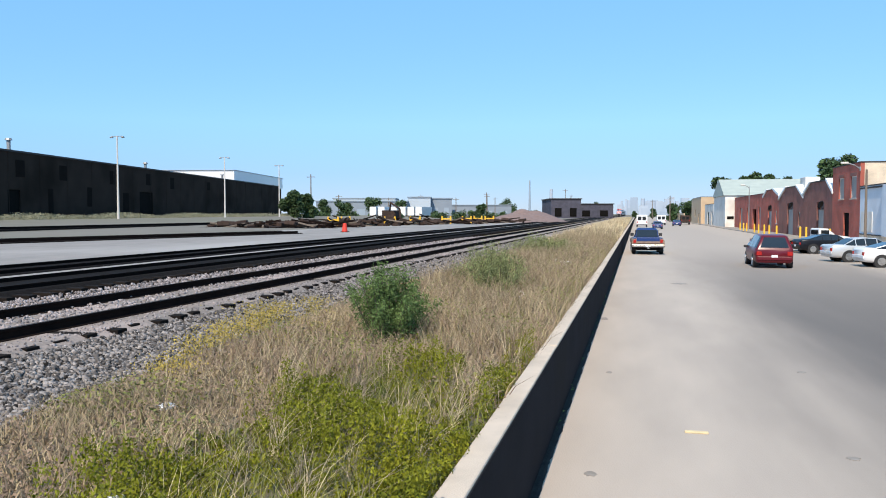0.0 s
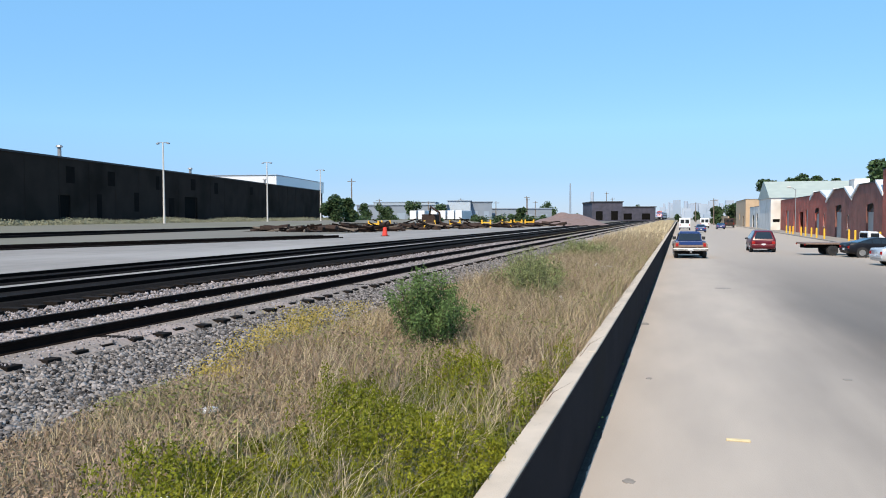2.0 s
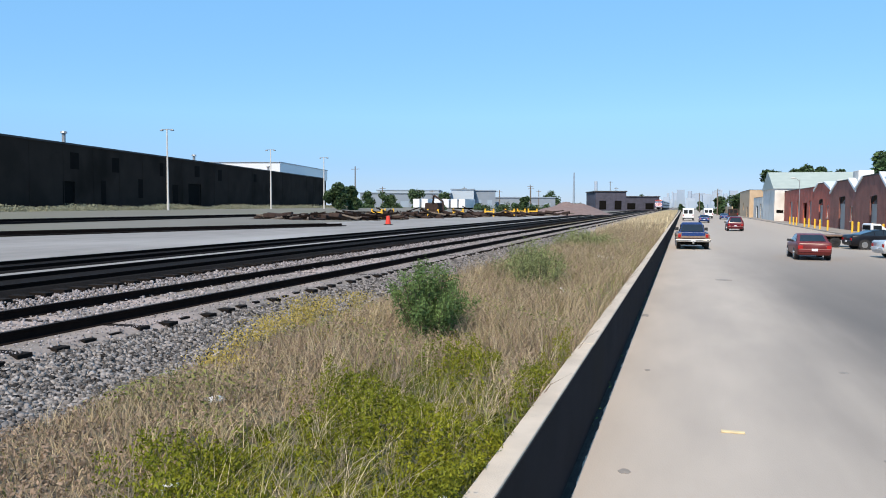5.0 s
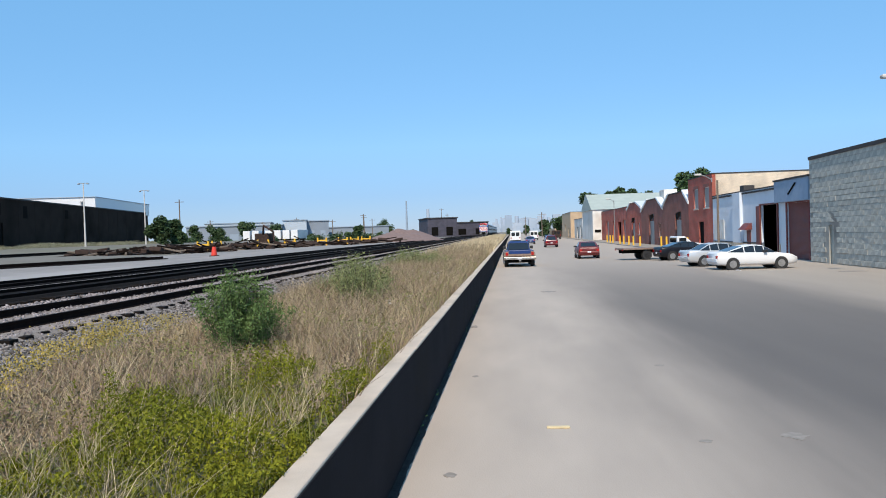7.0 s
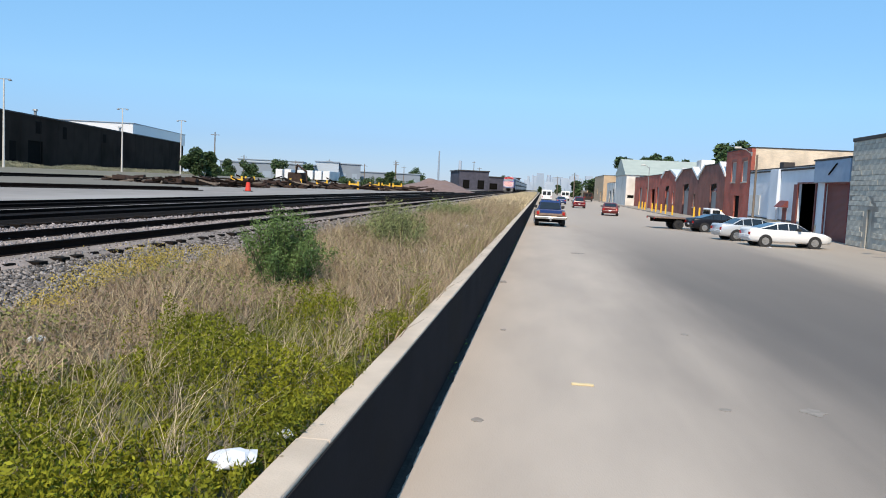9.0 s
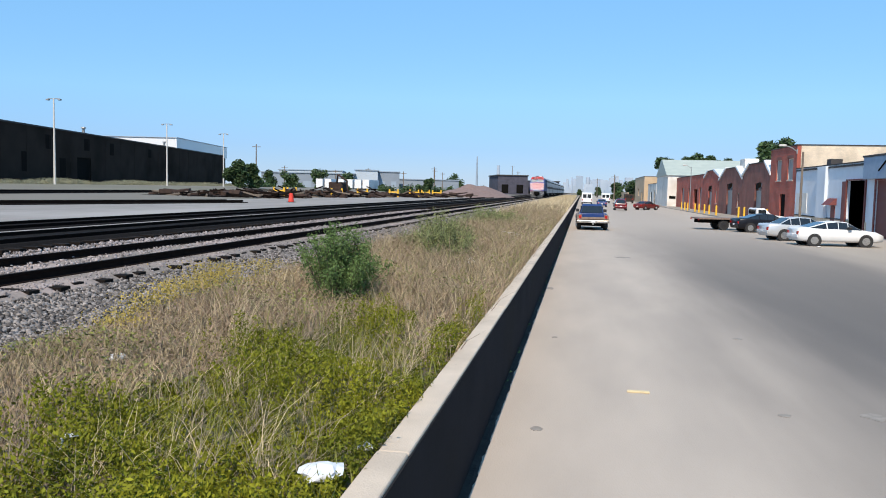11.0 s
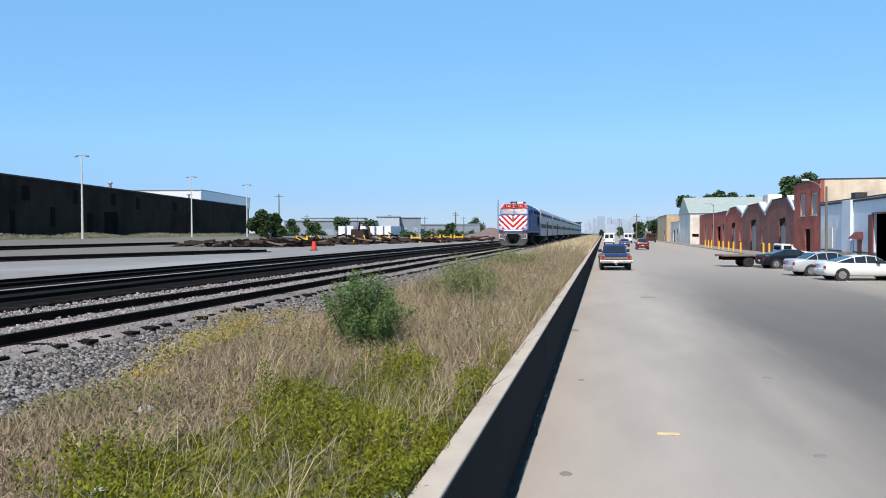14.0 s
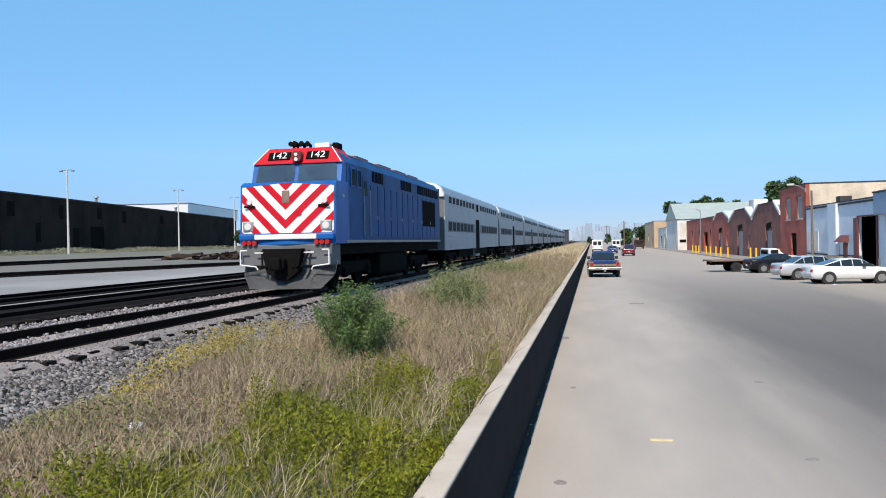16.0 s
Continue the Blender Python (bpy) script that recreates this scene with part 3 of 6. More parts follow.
def car(name, m, label, paint, stations, W, wheels, r=0.33, group="", cat="car", trim=None, rim="rim"):
    """A car lofted from stations (y, z under, z belt, z roof) from tail (y=0) to nose; roof above belt makes the cabin."""
    c = thing(name, m, label, cat, group)
    L = stations[-1][0]
    body = bmesh.new()
    rings = []
    for y, zu, zb, zr in stations:
        k = y / L
        w = W / 2 * (1 - 0.16 * max(0, (k - 0.86) / 0.14) ** 2 - 0.10 * max(0, (0.10 - k) / 0.10) ** 2)
        wr = w * (0.97 - 0.30 * min(1, (zr - zb) / 0.6)) if zr > zb + 0.01 else w * 0.90
        half = [(w * 0.86, zu), (w * 0.985, zu + 0.10), (w, (zu + zb) / 2), (w * 0.985, zb - 0.06), (w * 0.955, zb), (wr, max(zr - 0.035, zb + 0.012)), (wr * 0.86, max(zr, zb + 0.028))]
        ring = [(-x, z) for x, z in half] + [(x, z) for x, z in half[::-1]]
        rings.append([(x, y, z) for x, z in ring])
    n = len(rings[0])
    mid = n // 2
    vb = [[body.verts.new(p) for p in r_] for r_ in rings]
    def pane(bm_, quad, inset):
        ps = [Vector(p) for p in quad]
        cen = sum(ps, Vector()) / 4
        nrm = (ps[1] - ps[0]).cross(ps[3] - ps[0]).normalized()
        out = nrm if nrm.dot(cen - Vector((0, cen.y, 0.6))) > 0 else -nrm
        b1 = bmesh.new()
        lo = [b1.verts.new(cen + (p - cen) * inset + out * 0.004) for p in ps]
        hi = [b1.verts.new(cen + (p - cen) * inset + out * 0.010) for p in ps]
        b1.faces.new(hi)
        for a_ in range(4):
            b1.faces.new((lo[a_], lo[(a_ + 1) % 4], hi[(a_ + 1) % 4], hi[a_]))
        bmesh.ops.recalc_face_normals(b1, faces=b1.faces)
        part(bm_, b1, M["glass"], c)
    for i in range(len(rings) - 1):
        cab0, cab1 = stations[i][3] - stations[i][2], stations[i + 1][3] - stations[i + 1][2]
        for j in range(n - 1):
            body.faces.new((vb[i][j], vb[i][j + 1], vb[i + 1][j + 1], vb[i + 1][j]))
            quad = (rings[i][j], rings[i][j + 1], rings[i + 1][j + 1], rings[i + 1][j])
            if j in (4, n - 6) and max(cab0, cab1) > 0.25:
                pane("side_window", quad, 0.93)
            if j == mid - 1 and abs(cab0 - cab1) > 0.2:
                pane("windscreen", quad, 0.93)
        body.faces.new((vb[i][n - 1], vb[i][0], vb[i + 1][0], vb[i + 1][n - 1]))
    body.faces.new(vb[0])
    body.faces.new(vb[-1][::-1])
    bmesh.ops.recalc_face_normals(body, faces=body.faces)
    part("body", body, M[paint], c, smooth=True)
    zu, zb = stations[0][1], stations[0][2]
    for s in (-1, 1):
        part("tail_lamp", one(s * W * 0.32, s * W * 0.45, -0.02, 0.05, zb - 0.28, zb - 0.08, bev=0.012), M["tail"], c, "red tail lamp")
        part("headlamp", one(s * W * 0.27, s * W * 0.41, L - 0.10, L + 0.012, stations[-1][2] - 0.20, stations[-1][2] - 0.06, bev=0.012), M["lens"], c, "clear head lamp")
        ym = next(st[0] for st in reversed(stations) if st[3] > st[2] + 0.25) + 0.05
        part("wing_mirror", one(s * (W / 2 - 0.06), s * (W / 2 + 0.17), ym - 0.1, ym + 0.08, 0.95, 1.09, bev=0.03), M[trim or "blacktrim"], c, "door mirror")
        for yw in wheels:
            wheel(c, s * (W / 2 - 0.10), yw, r, 0.21, rim)
            bm = cyl(bmesh.new(), (s * (W / 2 - 0.25), yw, r), (s * (W / 2 + 0.001), yw, r), r * 1.16, seg=24)
            part("wheel_arch", bm, M["blacktrim"], c, "dark wheel arch")
    part("bumper", one(-W * 0.44, W * 0.44, -0.045, 0.09, zu + 0.10, zu + 0.30, bev=0.035), M[trim or paint], c, "rear bumper")
    part("number_plate", one(-0.15, 0.15, -0.055, -0.03, zb - 0.38, zb - 0.25), M["plate"], c, "plain pale number plate")
    return c


VAN = [(0, .32, .95, .96), (.06, .28, 1.02, 1.04), (.16, .27, 1.05, 1.62), (.4, .27, 1.05, 1.70), (1.6, .27, 1.04, 1.74), (2.7, .27, 1.02, 1.70), (3.25, .27, 1.0, 1.52), (3.95, .27, .98, 1.0), (4.55, .27, .88, .88), (4.78, .3, .74, .74)]
SEDAN = [(0, .34, .90, .90), (.08, .28, .97, .97), (.72, .25, .98, .99), (1.35, .25, .96, 1.36), (1.9, .25, .95, 1.43), (2.55, .25, .94, 1.40), (3.35, .25, .93, .94), (4.2, .25, .82, .82), (4.62, .3, .66, .66)]
COUPE = [(0, .34, .88, .88), (.1, .28, .96, .97), (.55, .25, .98, 1.0), (1.5, .25, .95, 1.30), (2.1, .25, .93, 1.37), (2.6, .25, .92, 1.33), (3.3, .25, .90, .91), (4.1, .25, .80, .80), (4.5, .3, .64, .64)]
van = car("minivan", pose(7, 43.3, 0), "red minivan driving away along the street", "vanred", VAN, 1.92, (0.85, 3.8), 0.34, cat="minivan")
sedan = car("sedan", pose(6.3, 29, 0), "faded maroon sedan driving away along the street", "maroon", SEDAN, 1.84, (0.95, 3.65), 0.32, cat="car")
coupe = car("coupe", pose(11.6, 46.1, 0, 0, 0, -84), "white two-door coupe parked before the sheds", "white", COUPE, 1.80, (0.85, 3.55), 0.32, cat="car", rim="steel")
car("sedan", pose(11.0, 50.6, 0, 0, 0, -80), "silver sedan parked nose towards the sheds", "silver", SEDAN, 1.82, (0.95, 3.65), 0.33, cat="car")
car("hatchback", pose(11.2, 60.6, 0, 0, 0, -79), "black hatchback parked nose towards the sheds", "navyblack", COUPE, 1.80, (0.85, 3.55), 0.33, cat="car")


def pickup():
    p = thing("pickup_truck", pose(0.95, 56.0, 0, 0, 0, 1.5), "old dark blue and tan pickup truck parked beside the wall", "truck")
    bm = bmesh.new()
    prism(bm, [(-1.02, 0.60), (-1.10, 0.72), (-1.08, 0.98), (-0.96, 1.10), (0.96, 1.10), (1.08, 0.98), (1.10, 0.72), (1.02, 0.60)], "y", 0.05, 5.2)
    part("lower_body", bm, M["rusttan"], p, "tan rusty lower body")
    part("tailgate", one(-0.76, 0.76, 0.01, 0.07, 0.92, 1.16, bev=0.015), M["truckblue"], p, "dark blue tailgate")
    part("tailgate_trim", one(-0.76, 0.76, -0.005, 0.012, 0.78, 0.92, bev=0.004), M["rusttan"], p)
    for s in (-1, 1):
        part("bed_rail", one(s * 0.80, s * 0.97, 0.06, 2.2, 1.09, 1.16, bev=0.02), M["truckblue"], p)
    bm = bmesh.new()
    prism(bm, [(2.1, 1.05), (2.2, 1.70), (2.45, 1.80), (3.35, 1.78), (3.95, 1.15), (5.2, 1.08), (5.25, 0.7), (2.1, 0.7)], "x", -0.86, 0.86)
    for v in bm.verts:
        if v.co.z > 1.5:
            v.co.x *= 0.80
    es = [e for e in bm.edges if all(v.co.z > 1.5 for v in e.verts)]
    bmesh.ops.bevel(bm, geom=es, offset=0.06, segments=2, affect="EDGES")
    part("cab", bm, M["truckblue"], p, "dark blue cab")
    bm = prism(bmesh.new(), [(-0.76, 1.18), (0.76, 1.18), (0.66, 1.66), (-0.66, 1.66)], "y", 2.08, 2.11)
    bmesh.ops.transform(bm, matrix=Matrix.Translation((0, 2.1, 1.2)) @ Matrix.Rotation(-0.15, 4, "X") @ Matrix.Translation((0, -2.1, -1.2)), verts=bm.verts)
    part("rear_window", bm, M["glass"], p, "dark rear window")
    for s in (-1, 1):
        part("side_window", one(s * 0.74, s * 0.80, 2.4, 3.3, 1.22, 1.64, bev=0.01), M["glass"], p)
        part("tail_lamp", one(s * 0.80, s * 0.98, -0.01, 0.06, 0.82, 1.04, bev=0.01), M["tail"], p)
        wheel(p, s * 0.92, 1.1, 0.38, 0.28)
        wheel(p, s * 0.92, 4.3, 0.38, 0.28)
        part("wing_mirror", one(s * 0.88, s * 1.12, 3.4, 3.5, 1.2, 1.42, bev=0.02), M["blacktrim"], p)
    part("bumper", one(-1.12, 1.12, -0.16, 0.02, 0.52, 0.70, bev=0.03), M["chrome"], p, "dented rusty step bumper")
    bm = bmesh.new()
    box(bm, -0.06, 0.06, -0.6, -0.1, 0.42, 0.50)
    cyl(bm, (0, -0.56, 0.50), (0, -0.56, 0.60), 0.05)
    part("tow_hitch", bm, M["steel"], p, "tow bar with ball")
    part("number_plate", one(-0.16, 0.16, -0.178, -0.158, 0.54, 0.68), M["plate"], p)
    part("chassis", one(-0.8, 0.8, 0.2, 5.0, 0.30, 0.60), M["black"], p)
    return p


pickup()


def flatbed():
    p = thing("flatbed_truck", pose(8.8, 63.4, 0, 0, 0, -82), "white cab flatbed truck with a bare rusty deck, parked", "truck")
    part("deck", one(-1.2, 1.2, 0, 4.3, 0.80, 0.92, bev=0.02), M["rusttan"], p, "bare rusty steel deck")
    bm = bmesh.new()
    for x in (-0.45, 0.45):
        box(bm, x - 0.06, x + 0.06, 0.1, 6.2, 0.52, 0.80)
    for k in range(5):
        box(bm, -1.1, 1.1, 0.3 + k * 0.8, 0.4 + k * 0.8, 0.70, 0.80)
    part("chassis", bm, M["black"], p)
    bm = bmesh.new()
    prism(bm, [(4.35, 0.7), (4.35, 1.66), (4.45, 1.74), (4.95, 1.72), (5.5, 1.25), (6.5, 1.12), (6.6, 0.7)], "x", -0.95, 0.95)
    for v in bm.verts:
        if v.co.z > 1.6:
            v.co.x *= 0.88
    part("cab", bm, M["white"], p, "white painted cab")
    for s in (-1, 1):
        part("side_window", one(s * 0.86, s * 0.945, 4.5, 5.05, 1.28, 1.60, bev=0.01), M["glass"], p)
        wheel(p, s * 0.88, 1.9, 0.38, 0.42, "blacktrim")
        wheel(p, s * 0.88, 5.8, 0.38, 0.24)
        part("tail_lamp", one(s * 0.9, s * 1.1, -0.03, 0.0, 0.74, 0.84), M["tail"], p)
    part("rear_window", one(-0.7, 0.7, 4.32, 4.35, 1.28, 1.60), M["glass"], p)
    return p


flatbed()


def box_van(x, y, paint, label, w=2.1, h=2.5, ln=5.4):
    v = thing("van", pose(x, y, 0), label, "van", "distant parked vehicles")
    bm = bmesh.new()
    prism(bm, [(0, 0.45), (0, h - 0.1), (0.12, h), (ln * 0.72, h), (ln * 0.86, h * 0.62), (ln, h * 0.5), (ln, 0.45)], "x", -w / 2, w / 2)
    part("body", bm, M[paint], v)
    for s in (-1, 1):
        part("rear_window", one(s * 0.1, s * 0.85, -0.02, 0.01, h * 0.56, h * 0.86, bev=0.01), M["glass"], v)
        part("tail_lamp", one(s * 0.86, s * 1.0, -0.02, 0.02, 0.9, 1.25), M["tail"], v)
        wheel(v, s * (w / 2 - 0.12), 1.0, 0.36, 0.22)
        wheel(v, s * (w / 2 - 0.12), ln - 1.0, 0.36, 0.22)
    part("bumper", one(-w / 2, w / 2, -0.08, 0.05, 0.40, 0.6, bev=0.02), M["blacktrim"], v)
    return v


box_van(1.6, 172, "white", "white delivery van standing far down the street", 2.2, 2.6)
box_van(6.6, 205, "white", "white panel van standing far down the street", 2.1, 2.5)
box_van(13.0, 215, "junk", "dark brown truck standing far down the street", 2.3, 2.4)
car("hatchback", pose(9.6, 190, 0), "blue hatchback standing far down the street", "truckblue", COUPE, 1.8, (0.85, 3.55), 0.33, "distant parked vehicles")
car("sedan", pose(4.2, 150, 0), "blue sedan standing beside the retaining wall", "truckblue", SEDAN, 1.8, (0.95, 3.65), 0.33, "distant parked vehicles")


# ---- train ----
def holed_wall(x0, x1, y0, y1, z0, z1, holes):
    """A wall along y with real openings (ya, yb, za, zb)."""
    bm = bmesh.new()
    cuts = sorted({y0, y1, *[h[0] for h in holes], *[h[1] for h in holes]})
    for a, b in zip(cuts, cuts[1:]):
        z = z0
        for h in sorted((h for h in holes if h[0] <= a + 1e-6 and h[1] >= b - 1e-6), key=lambda h: h[2]):
            if h[2] > z:
                box(bm, x0, x1, a, b, z, h[2])
            z = h[3]
        if z < z1:
            box(bm, x0, x1, a, b, z, z1)
    bmesh.ops.remove_doubles(bm, verts=bm.verts, dist=1e-4)
    return bm


def grid_mesh(bm, rows):
    vs = [[bm.verts.new(p) for p in r] for r in rows]
    for a, b in zip(vs, vs[1:]):
        for i in range(len(a) - 1):
            bm.faces.new((a[i], a[i + 1], b[i + 1], b[i]))
    return bm


def nose_y(u, z):
    """Front of the nose: a shallow V in plan, leaning back a little."""
    return 0.16 * (abs(u) / 1.55) ** 1.5 + 0.12 * (z - 1.5) / 1.8


def clip_poly(poly, f):
    out = []
    for a, b in zip(poly, poly[1:] + poly[:1]):
        fa, fb = f(a), f(b)
        if fa >= 0:
            out.append(a)
        if fa * fb < 0:
            k = fa / (fa - fb)
            out.append((a[0] + (b[0] - a[0]) * k, a[1] + (b[1] - a[1]) * k))
    return out


def flat_text(words, size, parent, m, material, name):
    cu = bpy.data.curves.new(name, "FONT")
    cu.body, cu.size, cu.extrude, cu.align_x, cu.align_y = words, size, 0.004, "CENTER", "CENTER"
    tmp = bpy.data.objects.new(name, cu)
    scene.collection.objects.link(tmp)
    me = bpy.data.meshes.new_from_object(tmp.evaluated_get(bpy.context.evaluated_depsgraph_get()))
    bpy.data.objects.remove(tmp)
    me.materials.clear()
    me.materials.append(material)
    ob = new(name, me)
    ob.parent = parent
    ob.matrix_basis = m
    return ob


def bogie(parent, y, wheels_y, wr=0.5):
    bm = box(bmesh.new(), -1.25, -1.0, y - 1.9, y + 1.9, 0.45, 0.85, bev=0.05)
    box(bm, 1.0, 1.25, y - 1.9, y + 1.9, 0.45, 0.85, bev=0.05)
    box(bm, -1.05, 1.05, y - 0.25, y + 0.25, 0.5, 0.8)
    b = part("bogie", bm, M["black"], parent, "black bogie frame")
    for wy in wheels_y:
        bm = bmesh.new()
        for s in (-1, 1):
            cyl(bm, (s * 0.78, y + wy, wr), (s * 0.93, y + wy, wr), wr, seg=24)
        cyl(bm, (-0.9, y + wy, wr), (0.9, y + wy, wr), 0.09)
        part("wheelset", bm, M["black"], b)
    for s in (-1, 1):
        for wy in wheels_y:
            part("axle_box", one(s * 1.2, s * 1.36, y + wy - 0.18, y + wy + 0.18, 0.35, 0.68, bev=0.03), M["black"], b)


def locomotive():
    lo = thing("locomotive", pose(TRACKS[0], 300, RAIL), "blue diesel locomotive with red and white chevron nose", "locomotive")
    # hood body
    sec = [(-1.5, 1.5), (-1.5, 4.06), (-1.24, 4.38), (-0.6, 4.52), (0.6, 4.52), (1.24, 4.38), (1.5, 4.06), (1.5, 1.5)]
    part("hood", prism(bmesh.new(), sec, "y", 1.55, 17.55), M["shadeblue"], lo, "blue hood sides painted darker for their shade")
    part("roof", prism(bmesh.new(), [(-1.26, 4.375), (-0.6, 4.525), (0.6, 4.525), (1.26, 4.375), (1.20, 4.43), (0.58, 4.58), (-0.58, 4.58), (-1.20, 4.43)], "y", 2.45, 15.6), M["locoroof"], lo, "dark reddish roof")
    # nose block
    rows = []
    us = [-1.55, -1.3, -0.75, 0, 0.75, 1.3, 1.55]
    for z in (1.45, 1.78, 2.5, 3.05, 3.30):
        rows.append([(u, nose_y(u, z), z) for u in us])
    rows.append([(u * 0.985, 0.45, 3.40) for u in us])
    rows.append([(u * 0.97, 1.7, 3.42) for u in us])
    bm = grid_mesh(bmesh.new(), rows)
    for s in (-1, 1):
        pts = [(s * 1.52, 1.7, 1.45)] + [(s * 1.55, nose_y(1.55, z), z) for z in (1.45, 1.78, 2.5, 3.05, 3.30)] + [(s * 1.5268, 0.45, 3.40), (s * 1.5035, 1.7, 3.42)]
        bm.faces.new([bm.verts.new(p) for p in pts])
    bmesh.ops.recalc_face_normals(bm, faces=bm.faces)
    part("nose", bm, M["locoblue"], lo, "blue nose block")
    # striped front panel
    zs, un = [1.80, 2.3, 2.8, 3.24], [-1.49, -1.12, -0.75, -0.37, 0, 0.37, 0.75, 1.12, 1.49]
    panel = part("front_panel", grid_mesh(bmesh.new(), [[(u, nose_y(u, z) - 0.006, z + 0.10 * (1 - abs(u) / 1.49) * (z > 3)) for u in un] for z in zs]), M["lococream"], lo, "white front panel")
    for c0 in (3.10, 2.51, 1.92, 1.33, 0.74, 0.15):
        for s in (-1, 1):
            poly = [(0, c0), (1.49, c0 + 1.49 * 0.97), (1.49, c0 + 1.49 * 0.97 + 0.28), (0, c0 + 0.28)]
            poly = clip_poly(poly, lambda p: p[1] - 1.80)
            poly = clip_poly(poly, lambda p: 3.24 + 0.10 * (1 - p[0] / 1.49) - p[1]) if poly else poly
            if len(poly) < 3:
                continue
            bm = bmesh.new()
            f = bm.faces.new([bm.verts.new((u * s, 0, z)) for u, z in poly])
            bmesh.ops.triangulate(bm, faces=[f])
            bmesh.ops.subdivide_edges(bm, edges=bm.edges, cuts=3, use_grid_fill=True)
            for v in bm.verts:
                v.co.y = nose_y(v.co.x, v.co.z) - 0.014
            bmesh.ops.recalc_face_normals(bm, faces=bm.faces)
            part("chevron_stripe", bm, M["locored"], panel, "red diagonal stripe")
    part("badge", one(-0.12, 0.12, nose_y(0, 2.85) - 0.03, nose_y(0, 2.85), 2.72, 3.10, bev=0.01), M["rusttan"], lo, "small pale shield badge")
    part("headlamp_cover", cyl(bmesh.new(), (0.42, nose_y(.42, 2.4) - 0.06, 2.42), (0.42, nose_y(.42, 2.4), 2.42), 0.09), M["locored"], lo)
    for s in (-1, 1):
        part("class_lamp", cyl(bmesh.new(), (s * 1.22, nose_y(1.22, 2.78) - 0.07, 2.78), (s * 1.22, nose_y(1.22, 2.78), 2.78), 0.085), M["lens"], lo)
        part("grab_iron", one(s * 1.02, s * 1.38, nose_y(1.2, 2.6) - 0.08, nose_y(1.2, 2.6) - 0.05, 2.60, 2.66), M["black"], lo)
        lamp = part("ditch_lamp", one(s * 1.08, s * 1.44, nose_y(1.25, 2.05) - 0.05, nose_y(1.25, 2.05) + 0.04, 1.86, 2.18, bev=0.03), M["steel"], lo, "square lower lamp bezel")
        part("lens", cyl(bmesh.new(), (s * 1.26, nose_y(1.25, 2.05) - 0.07, 2.02), (s * 1.26, nose_y(1.25, 2.05) - 0.04, 2.02), 0.11, seg=16), M["lens"], lamp, "clear lamp glass")
        for k in range(3):
            x = s * (1.00 + k * 0.17)
            part("marker_lamp", cyl(bmesh.new(), (x, -0.06, 1.51), (x, 0.14, 1.51), 0.075, seg=14), M["tail"], lo, "round red marker lamp")
        bm = bmesh.new()
        for a, b in (((s * 1.42, 1.28), (s * 1.42, 0.84)), ((s * 1.42, 1.28), (s * 1.20, 1.28)), ((s * 1.42, 0.84), (s * 0.92, 0.78)), ((s * 0.92, 0.78), (s * 0.86, 0.68))):
            cyl(bm, (a[0], -0.13, a[1]), (b[0], -0.13, b[1]), 0.022, seg=6)
        part("hand_rail", bm, M["lococream"], lo, "white painted bent grab rail")
        part("hand_rail", cyl(bmesh.new(), (s * 0.95, -0.13, 1.20), (s * 0.62, -0.13, 1.20), 0.022, seg=6), M["lococream"], lo, "short white grab rail")
    part("white_sill", one(-1.0, 1.0, -0.05, 0.1, 1.60, 1.76, bev=0.03), M["lococream"], lo, "white step plate")
    part("front_sill", one(-1.54, 1.54, 0.0, 0.5, 1.58, 1.79, bev=0.05), M["locoblue"], lo)
    # windscreens with pillar
    for s in (-1, 1):
        bm = bmesh.new()
        q = [(s * 0.07, 0.955, 3.44), (s * 1.36, 0.955, 3.44), (s * 1.30, 1.160, 4.00), (s * 0.07, 1.160, 4.00)]
        bm.faces.new([bm.verts.new(p) for p in q])
        bmesh.ops.solidify(bm, geom=bm.faces[:], thickness=0.02)
        part("windscreen", bm, M["windscreen"], lo, "cab windscreen with the sky's reflection painted blue-grey")
    bm = bmesh.new()
    prism(bm, [(0.965, 3.38), (1.205, 4.05), (1.62, 4.05), (1.62, 3.38)], "x", -1.49, 1.49)
    part("cab_front", bm, M["locoblue"], lo, "blue windscreen surround")
    # red brow
    bm = bmesh.new()
    lowr = [(-1.47, 1.12, 4.035), (1.47, 1.12, 4.035), (1.505, 2.5, 4.035), (-1.505, 2.5, 4.035)]
    top = [(-1.06, 1.46, 4.56), (1.06, 1.46, 4.56), (1.12, 2.5, 4.56), (-1.12, 2.5, 4.56)]
    a, b = [bm.verts.new(p) for p in lowr], [bm.verts.new(p) for p in top]
    bm.faces.new(a)
    bm.faces.new(b)
    for i in range(4):
        bm.faces.new((a[i], a[(i + 1) % 4], b[(i + 1) % 4], b[i]))
    bmesh.ops.recalc_face_normals(bm, faces=bm.faces)
    part("cab_brow", bm, M["locored"], lo, "red cab roof brow")
    for s in (-1, 1):
        bm = bmesh.new()
        cyl(bm, (s * 1.475, 1.11, 4.04), (s * 1.065, 1.455, 4.565), 0.02, seg=6)
        part("brow_trim", bm, M["lococream"], lo, "white edge line")
        nb = part("number_board", box(bmesh.new(), -0.37, 0.37, -0.03, 0.03, -0.15, 0.15, bev=0.01), M["black"], lo, "black number board")
        nb.matrix_basis = pose(s * 0.64, 1.275, 4.29, -33)
        flat_text("142", 0.36, nb, pose(0, -0.034, -0.005, 90), M["digits"], "digits")
    part("headlight_housing", cyl(bmesh.new(), (0, 1.02, 4.24), (0, 1.5, 4.3), 0.17, 0.17, 20), M["doorred"], lo, "round red lamp housing")
